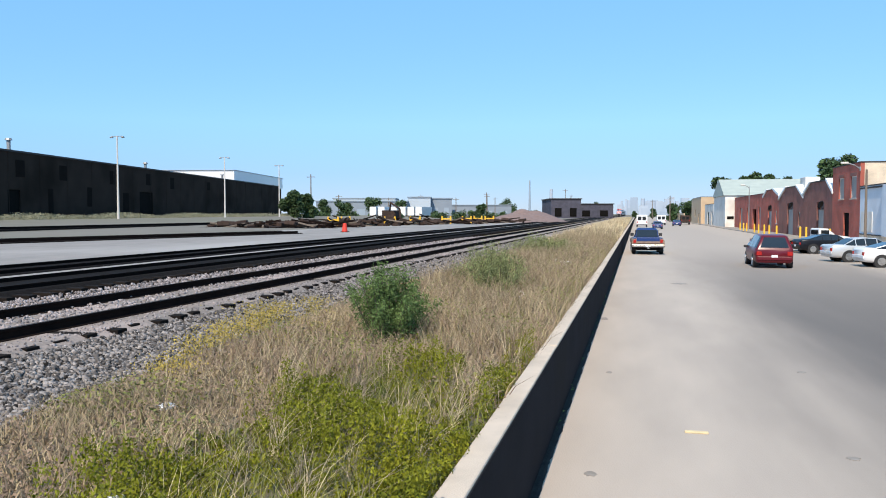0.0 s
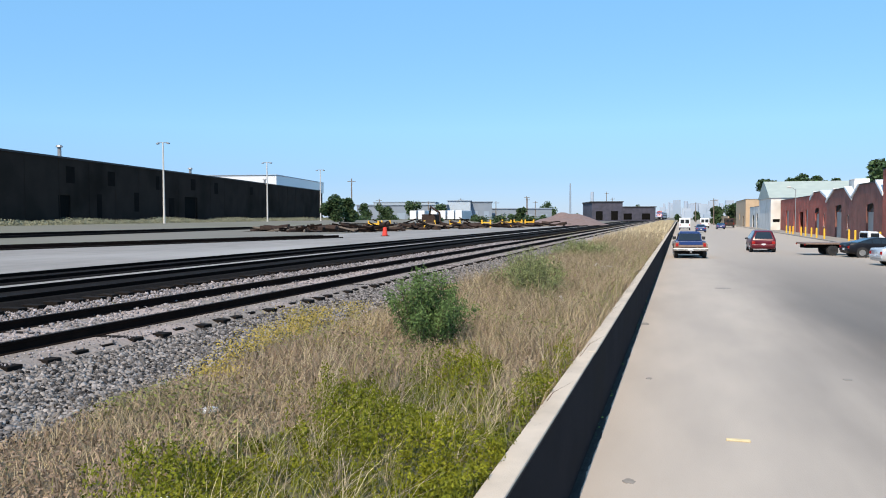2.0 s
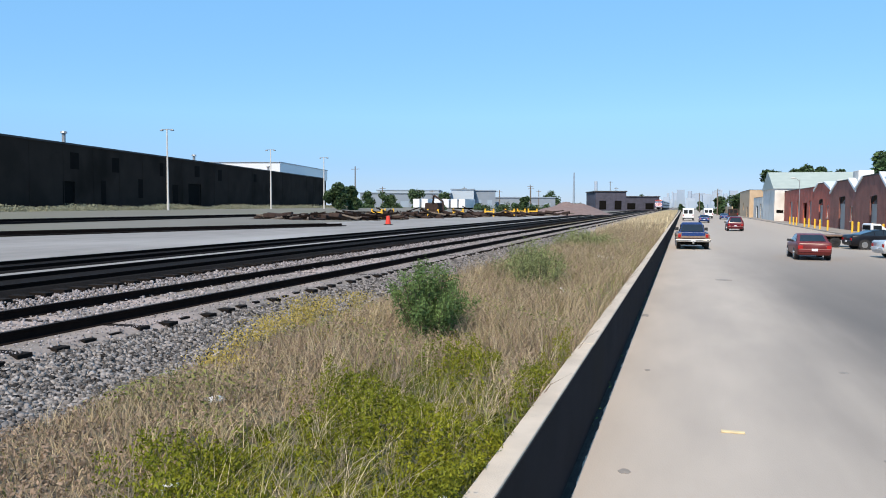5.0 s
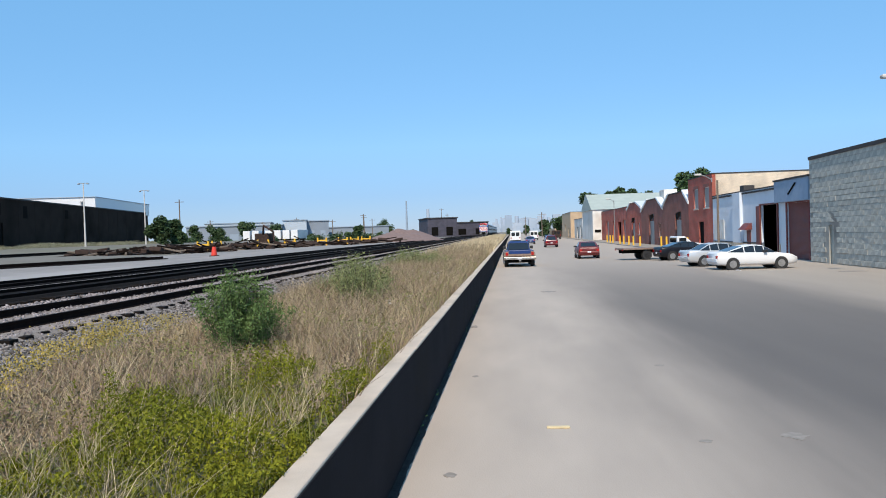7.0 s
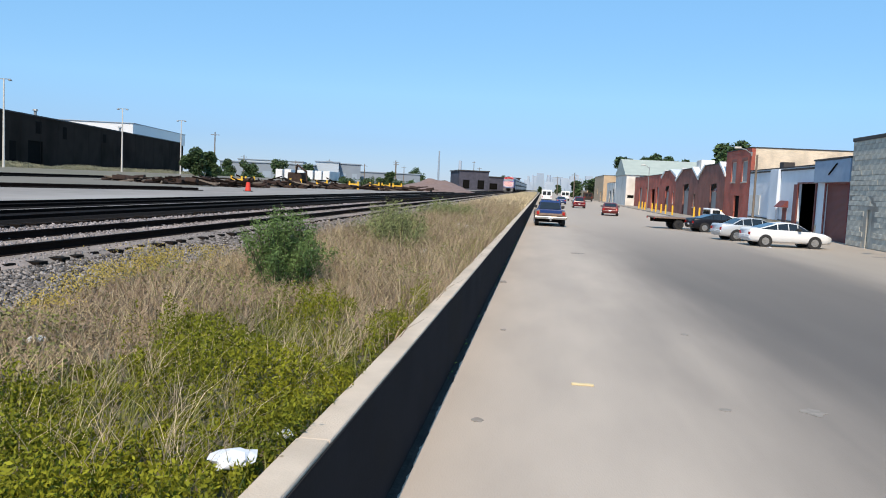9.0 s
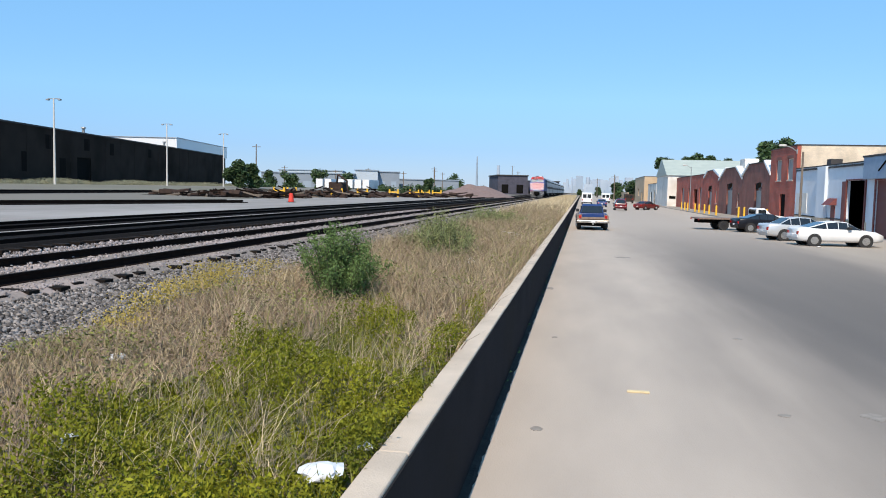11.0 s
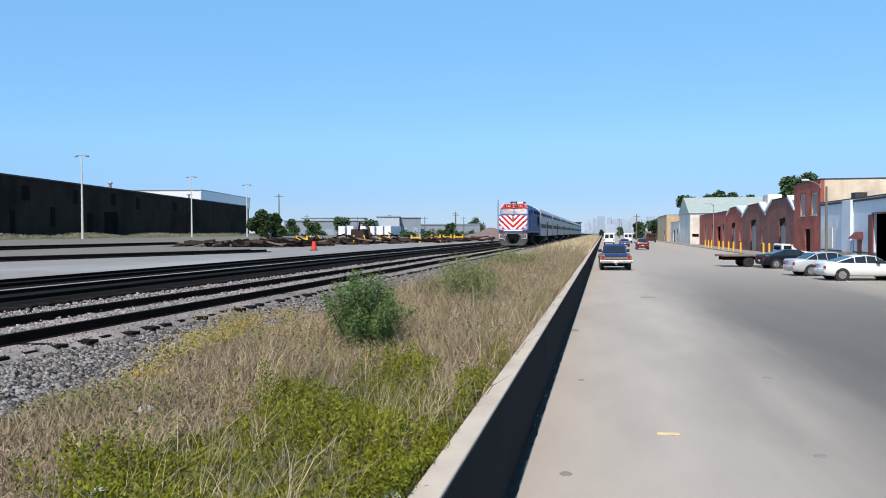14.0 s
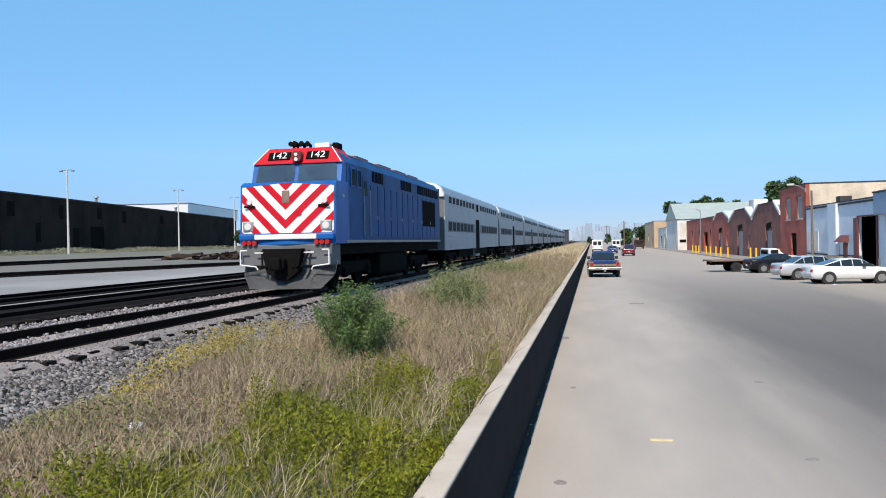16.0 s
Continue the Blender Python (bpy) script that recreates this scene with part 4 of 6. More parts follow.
    for dz in (-0.08, 0.08):
        part("headlight", cyl(bmesh.new(), (0, 1.005, 4.24 + dz), (0, 1.03, 4.24 + dz), 0.06, seg=14), M["lens"], lo, "clear head lamp")
    # roof gear
    bm = bmesh.new()
    for dx, dy, ln in ((-0.35, 1.15, 0.5), (-0.18, 1.05, 0.62), (0.02, 1.12, 0.55), (0.2, 1.2, 0.4)):
        cyl(bm, (dx, dy + 0.35, 4.71), (dx, dy + 0.35 + ln, 4.69), 0.085, 0.025, 10)
        box(bm, dx - 0.03, dx + 0.03, dy + 0.6, dy + 0.7, 4.53, 4.69)
    part("horn", bm, M["black"], lo, "cluster of air horns")
    part("roof_unit", one(0.38, 0.90, 1.7, 2.4, 4.54, 4.74, bev=0.04), M["lococream"], lo, "pale roof box")
    part("antenna", one(0.92, 1.12, 1.9, 2.4, 4.52, 4.76, bev=0.04), M["black"], lo)
    for k, (y0, y1) in enumerate(((5.0, 6.6), (8.2, 10.2), (11.0, 13.0), (13.6, 15.6))):
        part("roof_fan", one(-0.8, 0.8, y0, y1, 4.55, 4.66, bev=0.03), M["locoroof"], lo)
    # sides: cab windows, door, intakes, tall panels with hinges and handrails
    for s in (-1, 1):
        for y0, y1 in ((1.95, 2.5), (2.65, 3.15)):
            cw = part("cab_window", holed_wall(min(s * 1.495, s * 1.53), max(s * 1.495, s * 1.53), y0, y1, 3.3, 3.95, [(y0 + 0.05, y1 - 0.05, 3.35, 3.9)]), M["locoblue"], lo, "blue framed cab window")
            part("pane", one(s * 1.49, s * 1.51, y0 + 0.05, y1 - 0.05, 3.35, 3.9), M["coachglass"], cw)
        door = part("cab_door", one(s * 1.495, s * 1.515, 3.4, 4.0, 1.62, 3.75, bev=0.006), M["shadeblue"], lo)
        part("door_pane", one(s * 1.512, s * 1.522, 3.52, 3.88, 3.1, 3.6, bev=0.004), M["coachglass"], door)
        for y in (3.3, 4.1):
            part("hand_rail", cyl(bmesh.new(), (s * 1.56, y, 1.7), (s * 1.56, y, 3.3), 0.018, seg=6), M["steel"], lo, "grey upright handrail")
        for y0, y1 in ((4.6, 6.1), (9.0, 10.9), (12.2, 17.0)):
            g = part("side_grille", one(s * 1.495, s * 1.518, y0, y1, 3.64, 4.03, bev=0.006), M["black"], lo, "black air intake grille")
            for k in range(int((y1 - y0) / 0.5)):
                part("grille_bar", one(s * 1.515, s * 1.528, y0 + 0.22 + k * 0.5, y0 + 0.25 + k * 0.5, 3.66, 4.01), M["shadeblue"], g)
        mesh = link_mesh("side_panel", one(-0.014, 0.014, -0.44, 0.44, 1.68, 3.52, bev=0.008), M["shadeblue"])
        for k in range(13):
            r = new("side_panel", mesh)
            r.parent = lo
            r.matrix_basis = pose(s * 1.505, 4.75 + k * 0.98, 0)
        for k in range(6):
            part("latch", one(s * 1.515, s * 1.54, 5.1 + k * 1.96, 5.18 + k * 1.96, 2.3, 2.44, bev=0.006), M["steel"], lo, "steel panel latch")
        part("louvre", one(s * 1.51, s * 1.53, 13.2, 16.2, 2.2, 3.4, bev=0.006), M["boards"], lo, "sooty louvred panel")
        part("step_light", one(s * 1.52, s * 1.56, 1.0, 1.1, 2.9, 3.0, bev=0.01), M["lens"], lo, "small pale step lamp")
        part("side_sill", one(s * 1.44, s * 1.54, 1.3, 17.45, 1.47, 1.56), M["steel"], lo, "pale sill stripe")
    part("rear_wall", one(-1.48, 1.48, 17.55, 17.62, 1.5, 4.2), M["black"], lo, "black rear end")
    # plow, coupler, underframe
    bm = bmesh.new()
    rows = []
    for z, hw, yy in ((0.92, 1.52, 0.12), (0.5, 1.48, -0.05), (0.10, 1.15, -0.42)):
        rows.append([(u * hw, yy + 0.30 * abs(u) ** 1.4, z) for u in (-1, -0.6, -0.25, 0, 0.25, 0.6, 1)])
    grid_mesh(bm, rows)
    bmesh.ops.solidify(bm, geom=bm.faces[:], thickness=0.03)
    part("snow_plow", bm, M["plow"], lo, "grey steel snow plow")
    bm = bmesh.new()
    box(bm, -1.46, 1.46, 0.04, 0.9, 0.8, 1.45, bev=0.03)
    part("pilot_beam", bm, M["plow"], lo, "dark grey buffer beam")
    # solid black block painted in for the shaded cavity round the coupler
    bm = prism(bmesh.new(), [(-0.62, 1.32), (0.62, 1.32), (0.5, 0.62), (0.14, 0.36), (-0.14, 0.36), (-0.5, 0.62)], "y", -0.34, 0.0)
    part("coupler_pocket", bm, M["black"], lo, "black block standing in for the shaded recess round the coupler")
    bm = bmesh.new()
    box(bm, -0.17, 0.17, -0.62, 0.2, 0.72, 1.02, bev=0.05)
    box(bm, -0.26, 0.1, -0.80, -0.5, 0.68, 1.06, bev=0.06)
    part("coupler", bm, M["black"], lo, "black knuckle coupler")
    for x in (-0.75, -0.6, -0.45, 0.45, 0.6, 0.78):
        part("air_hose", cyl(bmesh.new(), (x, -0.05, 1.25), (x * 0.8, -0.38, 0.75), 0.035, seg=6), M["black"], lo)
    part("frame", one(-1.40, 1.40, 0.9, 17.4, 1.1, 1.5), M["black"], lo)
    part("fuel_tank", one(-1.3, 1.3, 6.2, 10.8, 0.25, 1.1, bev=0.12), M["black"], lo, "black fuel tank")
    bogie(lo, 3.2, (-1.37, 1.37))
    bogie(lo, 13.6, (-1.37, 1.37))
    return lo


COACH_L = 25.9


def coach(first):
    c = thing("railway_coach", pose(TRACKS[0], 400, RAIL), "bilevel stainless steel passenger coach with ribbed sides", "railway coach", "train coaches")
    def shell(z):
        return [(-1.47, 1.0), (-1.47, 4.05), (-1.30, 4.42), (-0.95, 4.62), (-0.4, 4.72), (0.4, 4.72), (0.95, 4.62), (1.30, 4.42), (1.47, 4.05), (1.47, 1.0)]
    part("body", prism(bmesh.new(), shell(0), "y", 0.15, COACH_L - 0.15), M["stainless"], c, "ribbed stainless steel shell")
    bm = prism(bmesh.new(), [(x * 1.004, z + 0.004) for x, z in [(-1.47, 3.9)] + shell(0)[1:-1] + [(1.47, 3.9)]], "y", -0.02, 0.35)
    part("end_cap", bm, M["lococream"], c, "pale roof end")
    part("end_panel", one(-1.44, 1.44, 0.10, 0.16, 1.0, 3.88), M["greyband"], c, "dark coach end")
    part("end_door", one(-0.5, 0.5, 0.05, 0.10, 1.1, 3.2), M["black"], c)
    for s in (-1, 1):
        x0, x1 = s * 1.468, s * 1.482
        mesh = link_mesh("upper_window", one(x0, x1, -0.42, 0.42, 3.62, 3.98, bev=0.004), M["coachglass"])
        for k in range(18):
            y = 2.0 + k * 1.28
            if abs(y - COACH_L / 2) < 0.9:
                continue
            w = new("upper_window", mesh)
            w.parent = c
            w.matrix_basis = pose(0, y, 0)
        part("window_band", one(x0, s * 1.476, 1.2, COACH_L / 2 - 1.1, 2.02, 2.62), M["greyband"], c, "grey lower window band")
        part("window_band", one(x0, s * 1.476, COACH_L / 2 + 1.1, COACH_L - 1.2, 2.02, 2.62), M["greyband"], c, "grey lower window band")
        mesh = link_mesh("lower_window", one(s * 1.474, s * 1.486, -0.5, 0.5, 2.08, 2.56, bev=0.004), M["coachglass"])
        for k in range(17):
            y = 1.9 + k * 1.38
            if abs(y - COACH_L / 2) < 1.5:
                continue
            w = new("lower_window", mesh)
            w.parent = c
            w.matrix_basis = pose(0, y, 0)
        part("doorway", one(s * 1.30, s * 1.484, COACH_L / 2 - 0.85, COACH_L / 2 + 0.85, 0.62, 2.95), M["black"], c, "dark recessed double doors")
        part("stepwell", one(s * 1.0, s * 1.47, COACH_L / 2 - 0.85, COACH_L / 2 + 0.85, 0.45, 1.0), M["steel"], c)
        part("vent", one(x0, s * 1.48, COACH_L / 2 - 0.5, COACH_L / 2 + 0.5, 3.5, 4.0), M["black"], c)
    part("underframe", one(-1.25, 1.25, 6.0, COACH_L - 6.0, 0.5, 1.0), M["black"], c, "dark equipment under the floor")
    bogie(c, 3.2, (-1.2, 1.2), 0.46)
    bogie(c, COACH_L - 3.2, (-1.2, 1.2), 0.46)
    part("gangway", one(-0.55, 0.55, -0.35, 0.15, 1.0, 3.3), M["black"], c, "black gangway bellows")
    return c


loco = locomotive()
coaches = [coach(True)]
for i in range(7):
    coaches.append(copy_thing(coaches[0], pose(TRACKS[0], 500 + i * 30, RAIL)))


# ---- street front on the far side of the road ----
def shell_walls(b, x0, x1, y0, y1, z, side, roof, t=0.3):
    """Back and end walls, roof slab and parapet cap of a flat-roofed building whose street front is built apart."""
    part("end_wall", one(x0 + t, x1, y0, y0 + t, 0, z), M[side], b)
    part("end_wall", one(x0 + t, x1, y1 - t, y1, 0, z), M[side], b)
    part("back_wall", one(x1 - t, x1, y0 + t, y1 - t, 0, z), M[side], b)
    part("roof", one(x0 + t, x1 - t, y0 + t, y1 - t, z - 0.45, z - 0.2), M[roof], b, "flat felt roof")
    bm = bmesh.new()
    box(bm, x0 - 0.06, x1 + 0.06, y0 - 0.06, y0 + t, z, z + 0.09)
    box(bm, x0 - 0.06, x1 + 0.06, y1 - t, y1 + 0.06, z, z + 0.09)
    box(bm, x0 - 0.06, x0 + t, y0 + t, y1 - t, z, z + 0.09)
    part("coping", bm, M[roof], b, "dark parapet coping")


def window(b, x, ya, yb, za, zb, material="glass"):
    w = part("window", holed_wall(x + 0.1, x + 0.17, ya, yb, za, zb, [(ya + 0.08, yb - 0.08, za + 0.08, zb - 0.08)]), M["whitewall"], b, "pale framed window")
    part("pane", one(x + 0.125, x + 0.145, ya + 0.08, yb - 0.08, za + 0.08, zb - 0.08), M[material], w)
    part("sill", one(x - 0.06, x + 0.12, ya - 0.08, yb + 0.08, za - 0.1, za), M["wall"], w)


FX = 20.0
# rough block building
blk = thing("block_building", pose(0, 0, 0), "tall building of rough grey stone blocks with dark coping", "building")
part("street_wall", holed_wall(19.3, 19.7, 14, 52.4, 0, 6.55, [(48.8, 49.5, 0.0, 2.3)]), M["mortar"], blk, "rough grey block wall")
shell_walls(blk, 19.3, 34, 14, 52.4, 6.55, "block", "darkroof", 0.4)
part("coping_band", one(19.22, 19.3, 14, 52.4, 6.42, 6.64, bev=0.01), M["darkroof"], blk, "thick dark coping band")
street_face = blk.children[0]


def block_meshes(n):
    """Rough-faced blocks: a slab whose street face is chipped and bulged."""
    out, rb = [], random.Random(17)
    for k in range(n):
        bm = one(-0.006, 0.08, -0.398, 0.398, -0.143, 0.143)
        front = [e for e in bm.edges if all(v.co.x < 0 for v in e.verts)]
        bmesh.ops.bevel(bm, geom=front, offset=0.010, segments=1, affect="EDGES")
        for v in bm.verts:
            if v.co.x < 0.05:
                v.co += Vector((rb.uniform(-0.010, 0.006), rb.uniform(-0.002, 0.002), rb.uniform(-0.007, 0.007)))
        out.append(link_mesh("block", bm, M["block"]))
    return out


part("side_door", one(19.42, 19.5, 48.8, 49.5, 0.0, 2.3), M["block"], blk, "grey painted side door")

# blue shed with rolling door and fascia
sh = thing("metal_shed", pose(0, 0, 0), "pale blue sheet metal shed with a brown rolling door", "shed")
part("street_wall", holed_wall(FX, FX + 0.2, 52.45, 60.1, 0, 5.6, [(54.6, 58.6, 0, 3.9)]), M["bluesheet"], sh)
shell_walls(sh, FX, 33, 52.45, 60.1, 5.55, "bluesheet", "darkroof", 0.2)
part("rolling_door", one(FX + 0.1, FX + 0.16, 54.6, 58.6, 0, 3.9), M["doorbrown"], sh, "closed brown rolling door")
part("door_frame", holed_wall(FX - 0.04, FX + 0.02, 54.35, 58.85, 0, 4.05, [(54.6, 58.6, 0, 3.9)]), M["doorred"], sh, "dark red door frame")
part("fascia", one(FX - 0.45, FX - 0.002, 53.4, 60.0, 3.98, 5.5, bev=0.03), M["bluedark"], sh, "faded blue sign fascia")
part("fascia_top", one(FX - 0.5, FX + 0.02, 53.3, 60.1, 5.5, 5.62), M["darkroof"], sh)
bm = bmesh.new()
cyl(bm, (FX - 0.47, 57.0, 4.5), (FX - 0.47, 55.6, 5.2), 0.06, seg=6)
part("fascia_mark", bm, M["black"], sh, "dark slanted mark")

# blue-grey shed with open doorway
gs = thing("metal_shed", pose(0, 0, 0), "pale blue-grey sheet metal shed with an open dark doorway", "shed")
part("street_wall", holed_wall(FX, FX + 0.2, 60.15, 79.2, 0.95, 5.25, [(60.6, 64.5, 0.95, 3.95)]), M["bluesheet"], gs)
part("base_wall", holed_wall(FX - 0.03, FX + 0.22, 60.15, 79.2, 0, 0.95, [(60.6, 64.5, 0, 0.95)]), M["beige"], gs, "beige brick base")
shell_walls(gs, FX, 33, 60.15, 79.2, 5.25, "bluesheet", "darkroof", 0.2)
part("door_frame", holed_wall(FX - 0.1, FX + 0.0, 60.4, 64.7, 0, 4.05, [(60.6, 64.5, 0, 3.95)]), M["doorbrown"], gs, "dark red timber frame")
part("door_leaf", one(FX - 0.16, FX - 0.1, 64.4, 65.3, 0.1, 3.9), M["doorbrown"], gs, "red door leaf folded open")
# sheet added inside, coloured dark for the doorway's unlit interior
part("dark_curtain", one(FX + 4.5, FX + 4.6, 60.4, 79.0, 0, 4.5), M["junk"], gs)
part("pilaster", one(FX - 0.28, FX + 0.0, 69.3, 71.6, 0.95, 5.2, bev=0.03), M["bluesheet"], gs)
part("roof_vent", one(FX + 0.1, FX + 1.0, 69.3, 70.4, 5.2, 5.8), M["darkroof"], gs, "dark roof vent box")
bm = bmesh.new()
prism(bm, [(FX - 0.6, 2.05), (FX, 2.05), (FX, 2.6), (FX - 0.15, 2.55)], "y", 66.9, 68.8)
part("porch_hood", bm, M["doorbrown"], gs, "brown porch hood")
part("porch_door", one(FX - 0.05, FX + 0.02, 67.2, 68.2, 0, 2.0), M["doorbrown"], gs)
part("gutter", one(FX - 0.09, FX + 0.0, 60.2, 79.1, 5.02, 5.16), M["darkroof"], gs)
part("drip_rail", one(FX - 0.06, FX - 0.031, 65.4, 79.1, 0.93, 1.03), M["darkroof"], gs)
for yw in (75.2, 77.2):
    part("corner_panel", one(FX - 0.05, FX + 0.0, yw, yw + 1.4, 1.2, 3.0), M["whitewall"], gs)

# two-storey brick building, beige end wall
tb = thing("brick_building", pose(0, 0, 0), "two-storey red brick building with a beige brick end wall", "building")
hol = [(80.5, 82.6, 4.25, 6.35), (85.0, 87.0, 4.25, 6.35), (82.9, 85.0, 0.1, 2.9)]
part("street_wall", holed_wall(FX, FX + 0.35, 79.3, 89.6, 0, 7.5, hol), M["brick"], tb)
shell_walls(tb, FX, 44, 79.3, 89.6, 7.5, "beige", "darkroof", 0.35)
window(tb, FX, *hol[0], "doorgrey")
window(tb, FX, *hol[1], "doorgrey")
part("door", one(FX + 0.15, FX + 0.2, *hol[2]), M["black"], tb, "dark recessed doorway")
for ya, yb in ((80.4, 82.7), (84.9, 87.1)):
    part("lintel", one(FX - 0.03, FX + 0.0, ya, yb, 6.35, 6.65), M["brickdark"], tb)


def gable_shed(y0, y1, peak0, peak1, zs, zp, brick, doors, label):
    """A brick workshop whose street front ends in a cut-off gable with pale metal slopes."""
    g = thing("brick_workshop", pose(0, 0, 0), label, "building", "row of gabled workshops")
    part("street_wall", holed_wall(FX, FX + 0.35, y0, y1, 0, zs, doors), M[brick], g)
    bm = bmesh.new()
    prism(bm, [(y0, zs), (y1, zs), (peak1, zp), (peak0, zp)], "x", FX, FX + 0.35)
    part("gable", bm, M[brick], g, "cut-off brick gable")
    for a, b in (((y0, zs), (peak0, zp)), ((y1, zs), (peak1, zp))):
        bm = bmesh.new()
        dy = 0.25 if a[0] < b[0] else -0.25
        prism(bm, [(a[0] - dy, a[1]), b, (b[0], b[1] + 0.30), (a[0] - dy, a[1] + 0.34)], "x", FX - 0.12, 40)
        part("roof_slope", bm, M["white"], g, "white metal roof slope")
    part("roof_top", one(FX - 0.1, 40, peak0, peak1, zp, zp + 0.14), M["darkroof"], g)
    part("back_wall", one(39.6, 40, y0, y1, 0, zs), M[brick], g)
    part("end_wall", one(FX + 0.35, 39.6, y0, y0 + 0.3, 0, zs), M[brick], g)
    part("end_wall", one(FX + 0.35, 39.6, y1 - 0.3, y1, 0, zs), M[brick], g)
    for ya, yb, za, zb in doors:
        if za > 1.0:
            window(g, FX, ya, yb, za, zb)
            continue
        part("door", one(FX + 0.2, FX + 0.26, ya, yb, 0, zb * 0.8), M["doorgrey"], g, "pale roller door")
        part("door_light", one(FX + 0.2, FX + 0.26, ya, yb, zb * 0.8, zb), M["glass"], g, "dark transom light")
        bm = bmesh.new()
        prism(bm, [(FX - 0.35, zb - 0.7), (FX, zb - 0.35), (FX, zb + 0.1), (FX - 0.25, zb)], "y", ya + 0.3, min(yb, ya + 1.4))
        part("lamp_hood", bm, M["black"], g, "black wall lamp hood")
    return g


gable_shed(89.65, 104.3, 92.4, 100.4, 4.9, 6.35, "brickdark", [(93.4, 96.8, 0, 4.1)], "dark sooty brick workshop with a cut-off gable")
gable_shed(104.35, 121.0, 108.5, 115.8, 4.7, 6.25, "brickdark", [(110.5, 114.6, 0, 4.2), (106.0, 107.2, 1.2, 3.0)], "dark brick workshop with a cut-off gable and tall door")
gable_shed(121.05, 135.2, 126.0, 131.6, 5.3, 6.35, "brick", [(127.0, 130.2, 0, 4.0), (122.3, 123.6, 1.4, 3.2)], "red brick workshop with a cut-off gable")
lb = thing("brick_workshop", pose(0, 0, 0), "long low red brick workshop with an open vehicle entrance", "building", "row of gabled workshops")
hol = [(137.5, 140.0, 0, 3.9), (142.4, 146.6, 0, 3.6), (150.5, 153.5, 0, 3.9), (160, 163.5, 0, 3.9)]
part("street_wall", holed_wall(FX, FX + 0.35, 135.25, 172, 0, 6.0, hol), M["brick"], lb)
shell_walls(lb, FX, 40, 135.25, 172, 6.0, "brick", "darkroof", 0.35)
for h in (hol[0], hol[2], hol[3]):
    part("door", one(FX + 0.2, FX + 0.26, h[0], h[1], 0, h[3]), M["doorgrey"], lb, "pale roller door")
single("chimney", one(20.7, 22.4, 106.8, 110.0, 4.2, 7.4, bev=0.04), M["whitewall"], "broad white rendered chimney above the workshops", "chimney")

# white hall with pale green roof, then low white and tan buildings
wh = thing("white_hall", pose(0, 0, 0), "white rendered hall with a large pale green roof", "building")
part("wall_body", one(18.2, 46, 172.5, 196, 0, 6.6), M["whitewall"], wh)
bm = bmesh.new()
prism(bm, [(172.2, 6.6), (196.2, 6.6), (185, 10.3), (183.4, 10.3)], "x", 17.9, 46.2)
part("roof", bm, M["greyroof"], wh, "pale green sheet roof")
part("notice", one(18.6, 19.9, 172.44, 172.5, 1.7, 2.3), M["black"], wh, "dark notice board")
lw = thing("low_building", pose(0, 0, 0), "low white rendered building with dark doorways", "building")
part("street_wall", holed_wall(18.5, 18.8, 200, 224, 0, 5.2, [(203, 206, 0, 3.6), (212, 216, 0, 3.2)]), M["whitewall"], lw)
shell_walls(lw, 18.5, 34, 200, 224, 5.2, "whitewall", "darkroof")
for ya, yb, zt in ((203, 206, 3.6), (212, 216, 3.2)):
    part("door", one(18.65, 18.7, ya, yb, 0, zt), M["black"], lw)
tn = thing("tan_building", pose(0, 0, 0), "tan rendered building at the end of the row", "building")
part("street_wall", holed_wall(17.6, 17.9, 226, 262, 0, 7.4, [(232, 235, 0, 3), (245, 248, 2, 4)]), M["tanwall"], tn)
shell_walls(tn, 17.6, 40, 226, 262, 7.4, "tanwall", "darkroof")
part("door", one(17.75, 17.8, 232, 235, 0, 3), M["black"], tn)
bw = thing("boundary_wall", pose(0, 0, 0), "low pinkish brick boundary wall along the street", "wall")
part("masonry", one(15.5, 15.8, 265, 330, 0, 3.0), M["tanwall"], bw)

# bollards
bol = thing("bollard", pose(17.0, 104, 0.11), "yellow painted steel bollard on the pavement", "bollard", "yellow bollards")
bm = cyl(bmesh.new(), (0, 0, 0), (0, 0, 1.15), 0.11, seg=14)
bmesh.ops.create_uvsphere(bm, u_segments=14, v_segments=7, radius=0.11, matrix=Matrix.Translation((0, 0, 1.15)))
part("post", bm, M["yellow"], bol)
for x, y in ((17, 109.5), (17, 113.5), (17, 118.5), (17, 122.5), (17.1, 131.5), (17.1, 135), (17.2, 140), (18.5, 83.6), (18.5, 88.2), (18.4, 94.0), (18.4, 97.2)):
    copy_thing(bol, pose(x, y, 0.11 if y > 80 else 0))


def street_lamp(x, y, h, arm, label):
    s = thing("street_lamp", pose(x, y, 0), label, "street lamp", "street lamps")
    part("pole", cyl(bmesh.new(), (0, 0, 0), (0, 0, h), 0.08, 0.05), M["steel"], s)
    bm = bmesh.new()
    pts = [(0, 0, h - 0.3), (arm * 0.4, 0, h + 0.15), (arm, 0, h + 0.25)]
    for a, b in zip(pts, pts[1:]):
        cyl(bm, a, b, 0.045, seg=8)
    part("arm", bm, M["steel"], s)
    part("lamp_head", one(arm - 0.15 if arm < 0 else arm - 0.5, arm + 0.5 if arm < 0 else arm + 0.15, -0.17, 0.17, h + 0.18, h + 0.36, bev=0.06), M["paleconc"], s, "pale cobra lamp head")
    return s


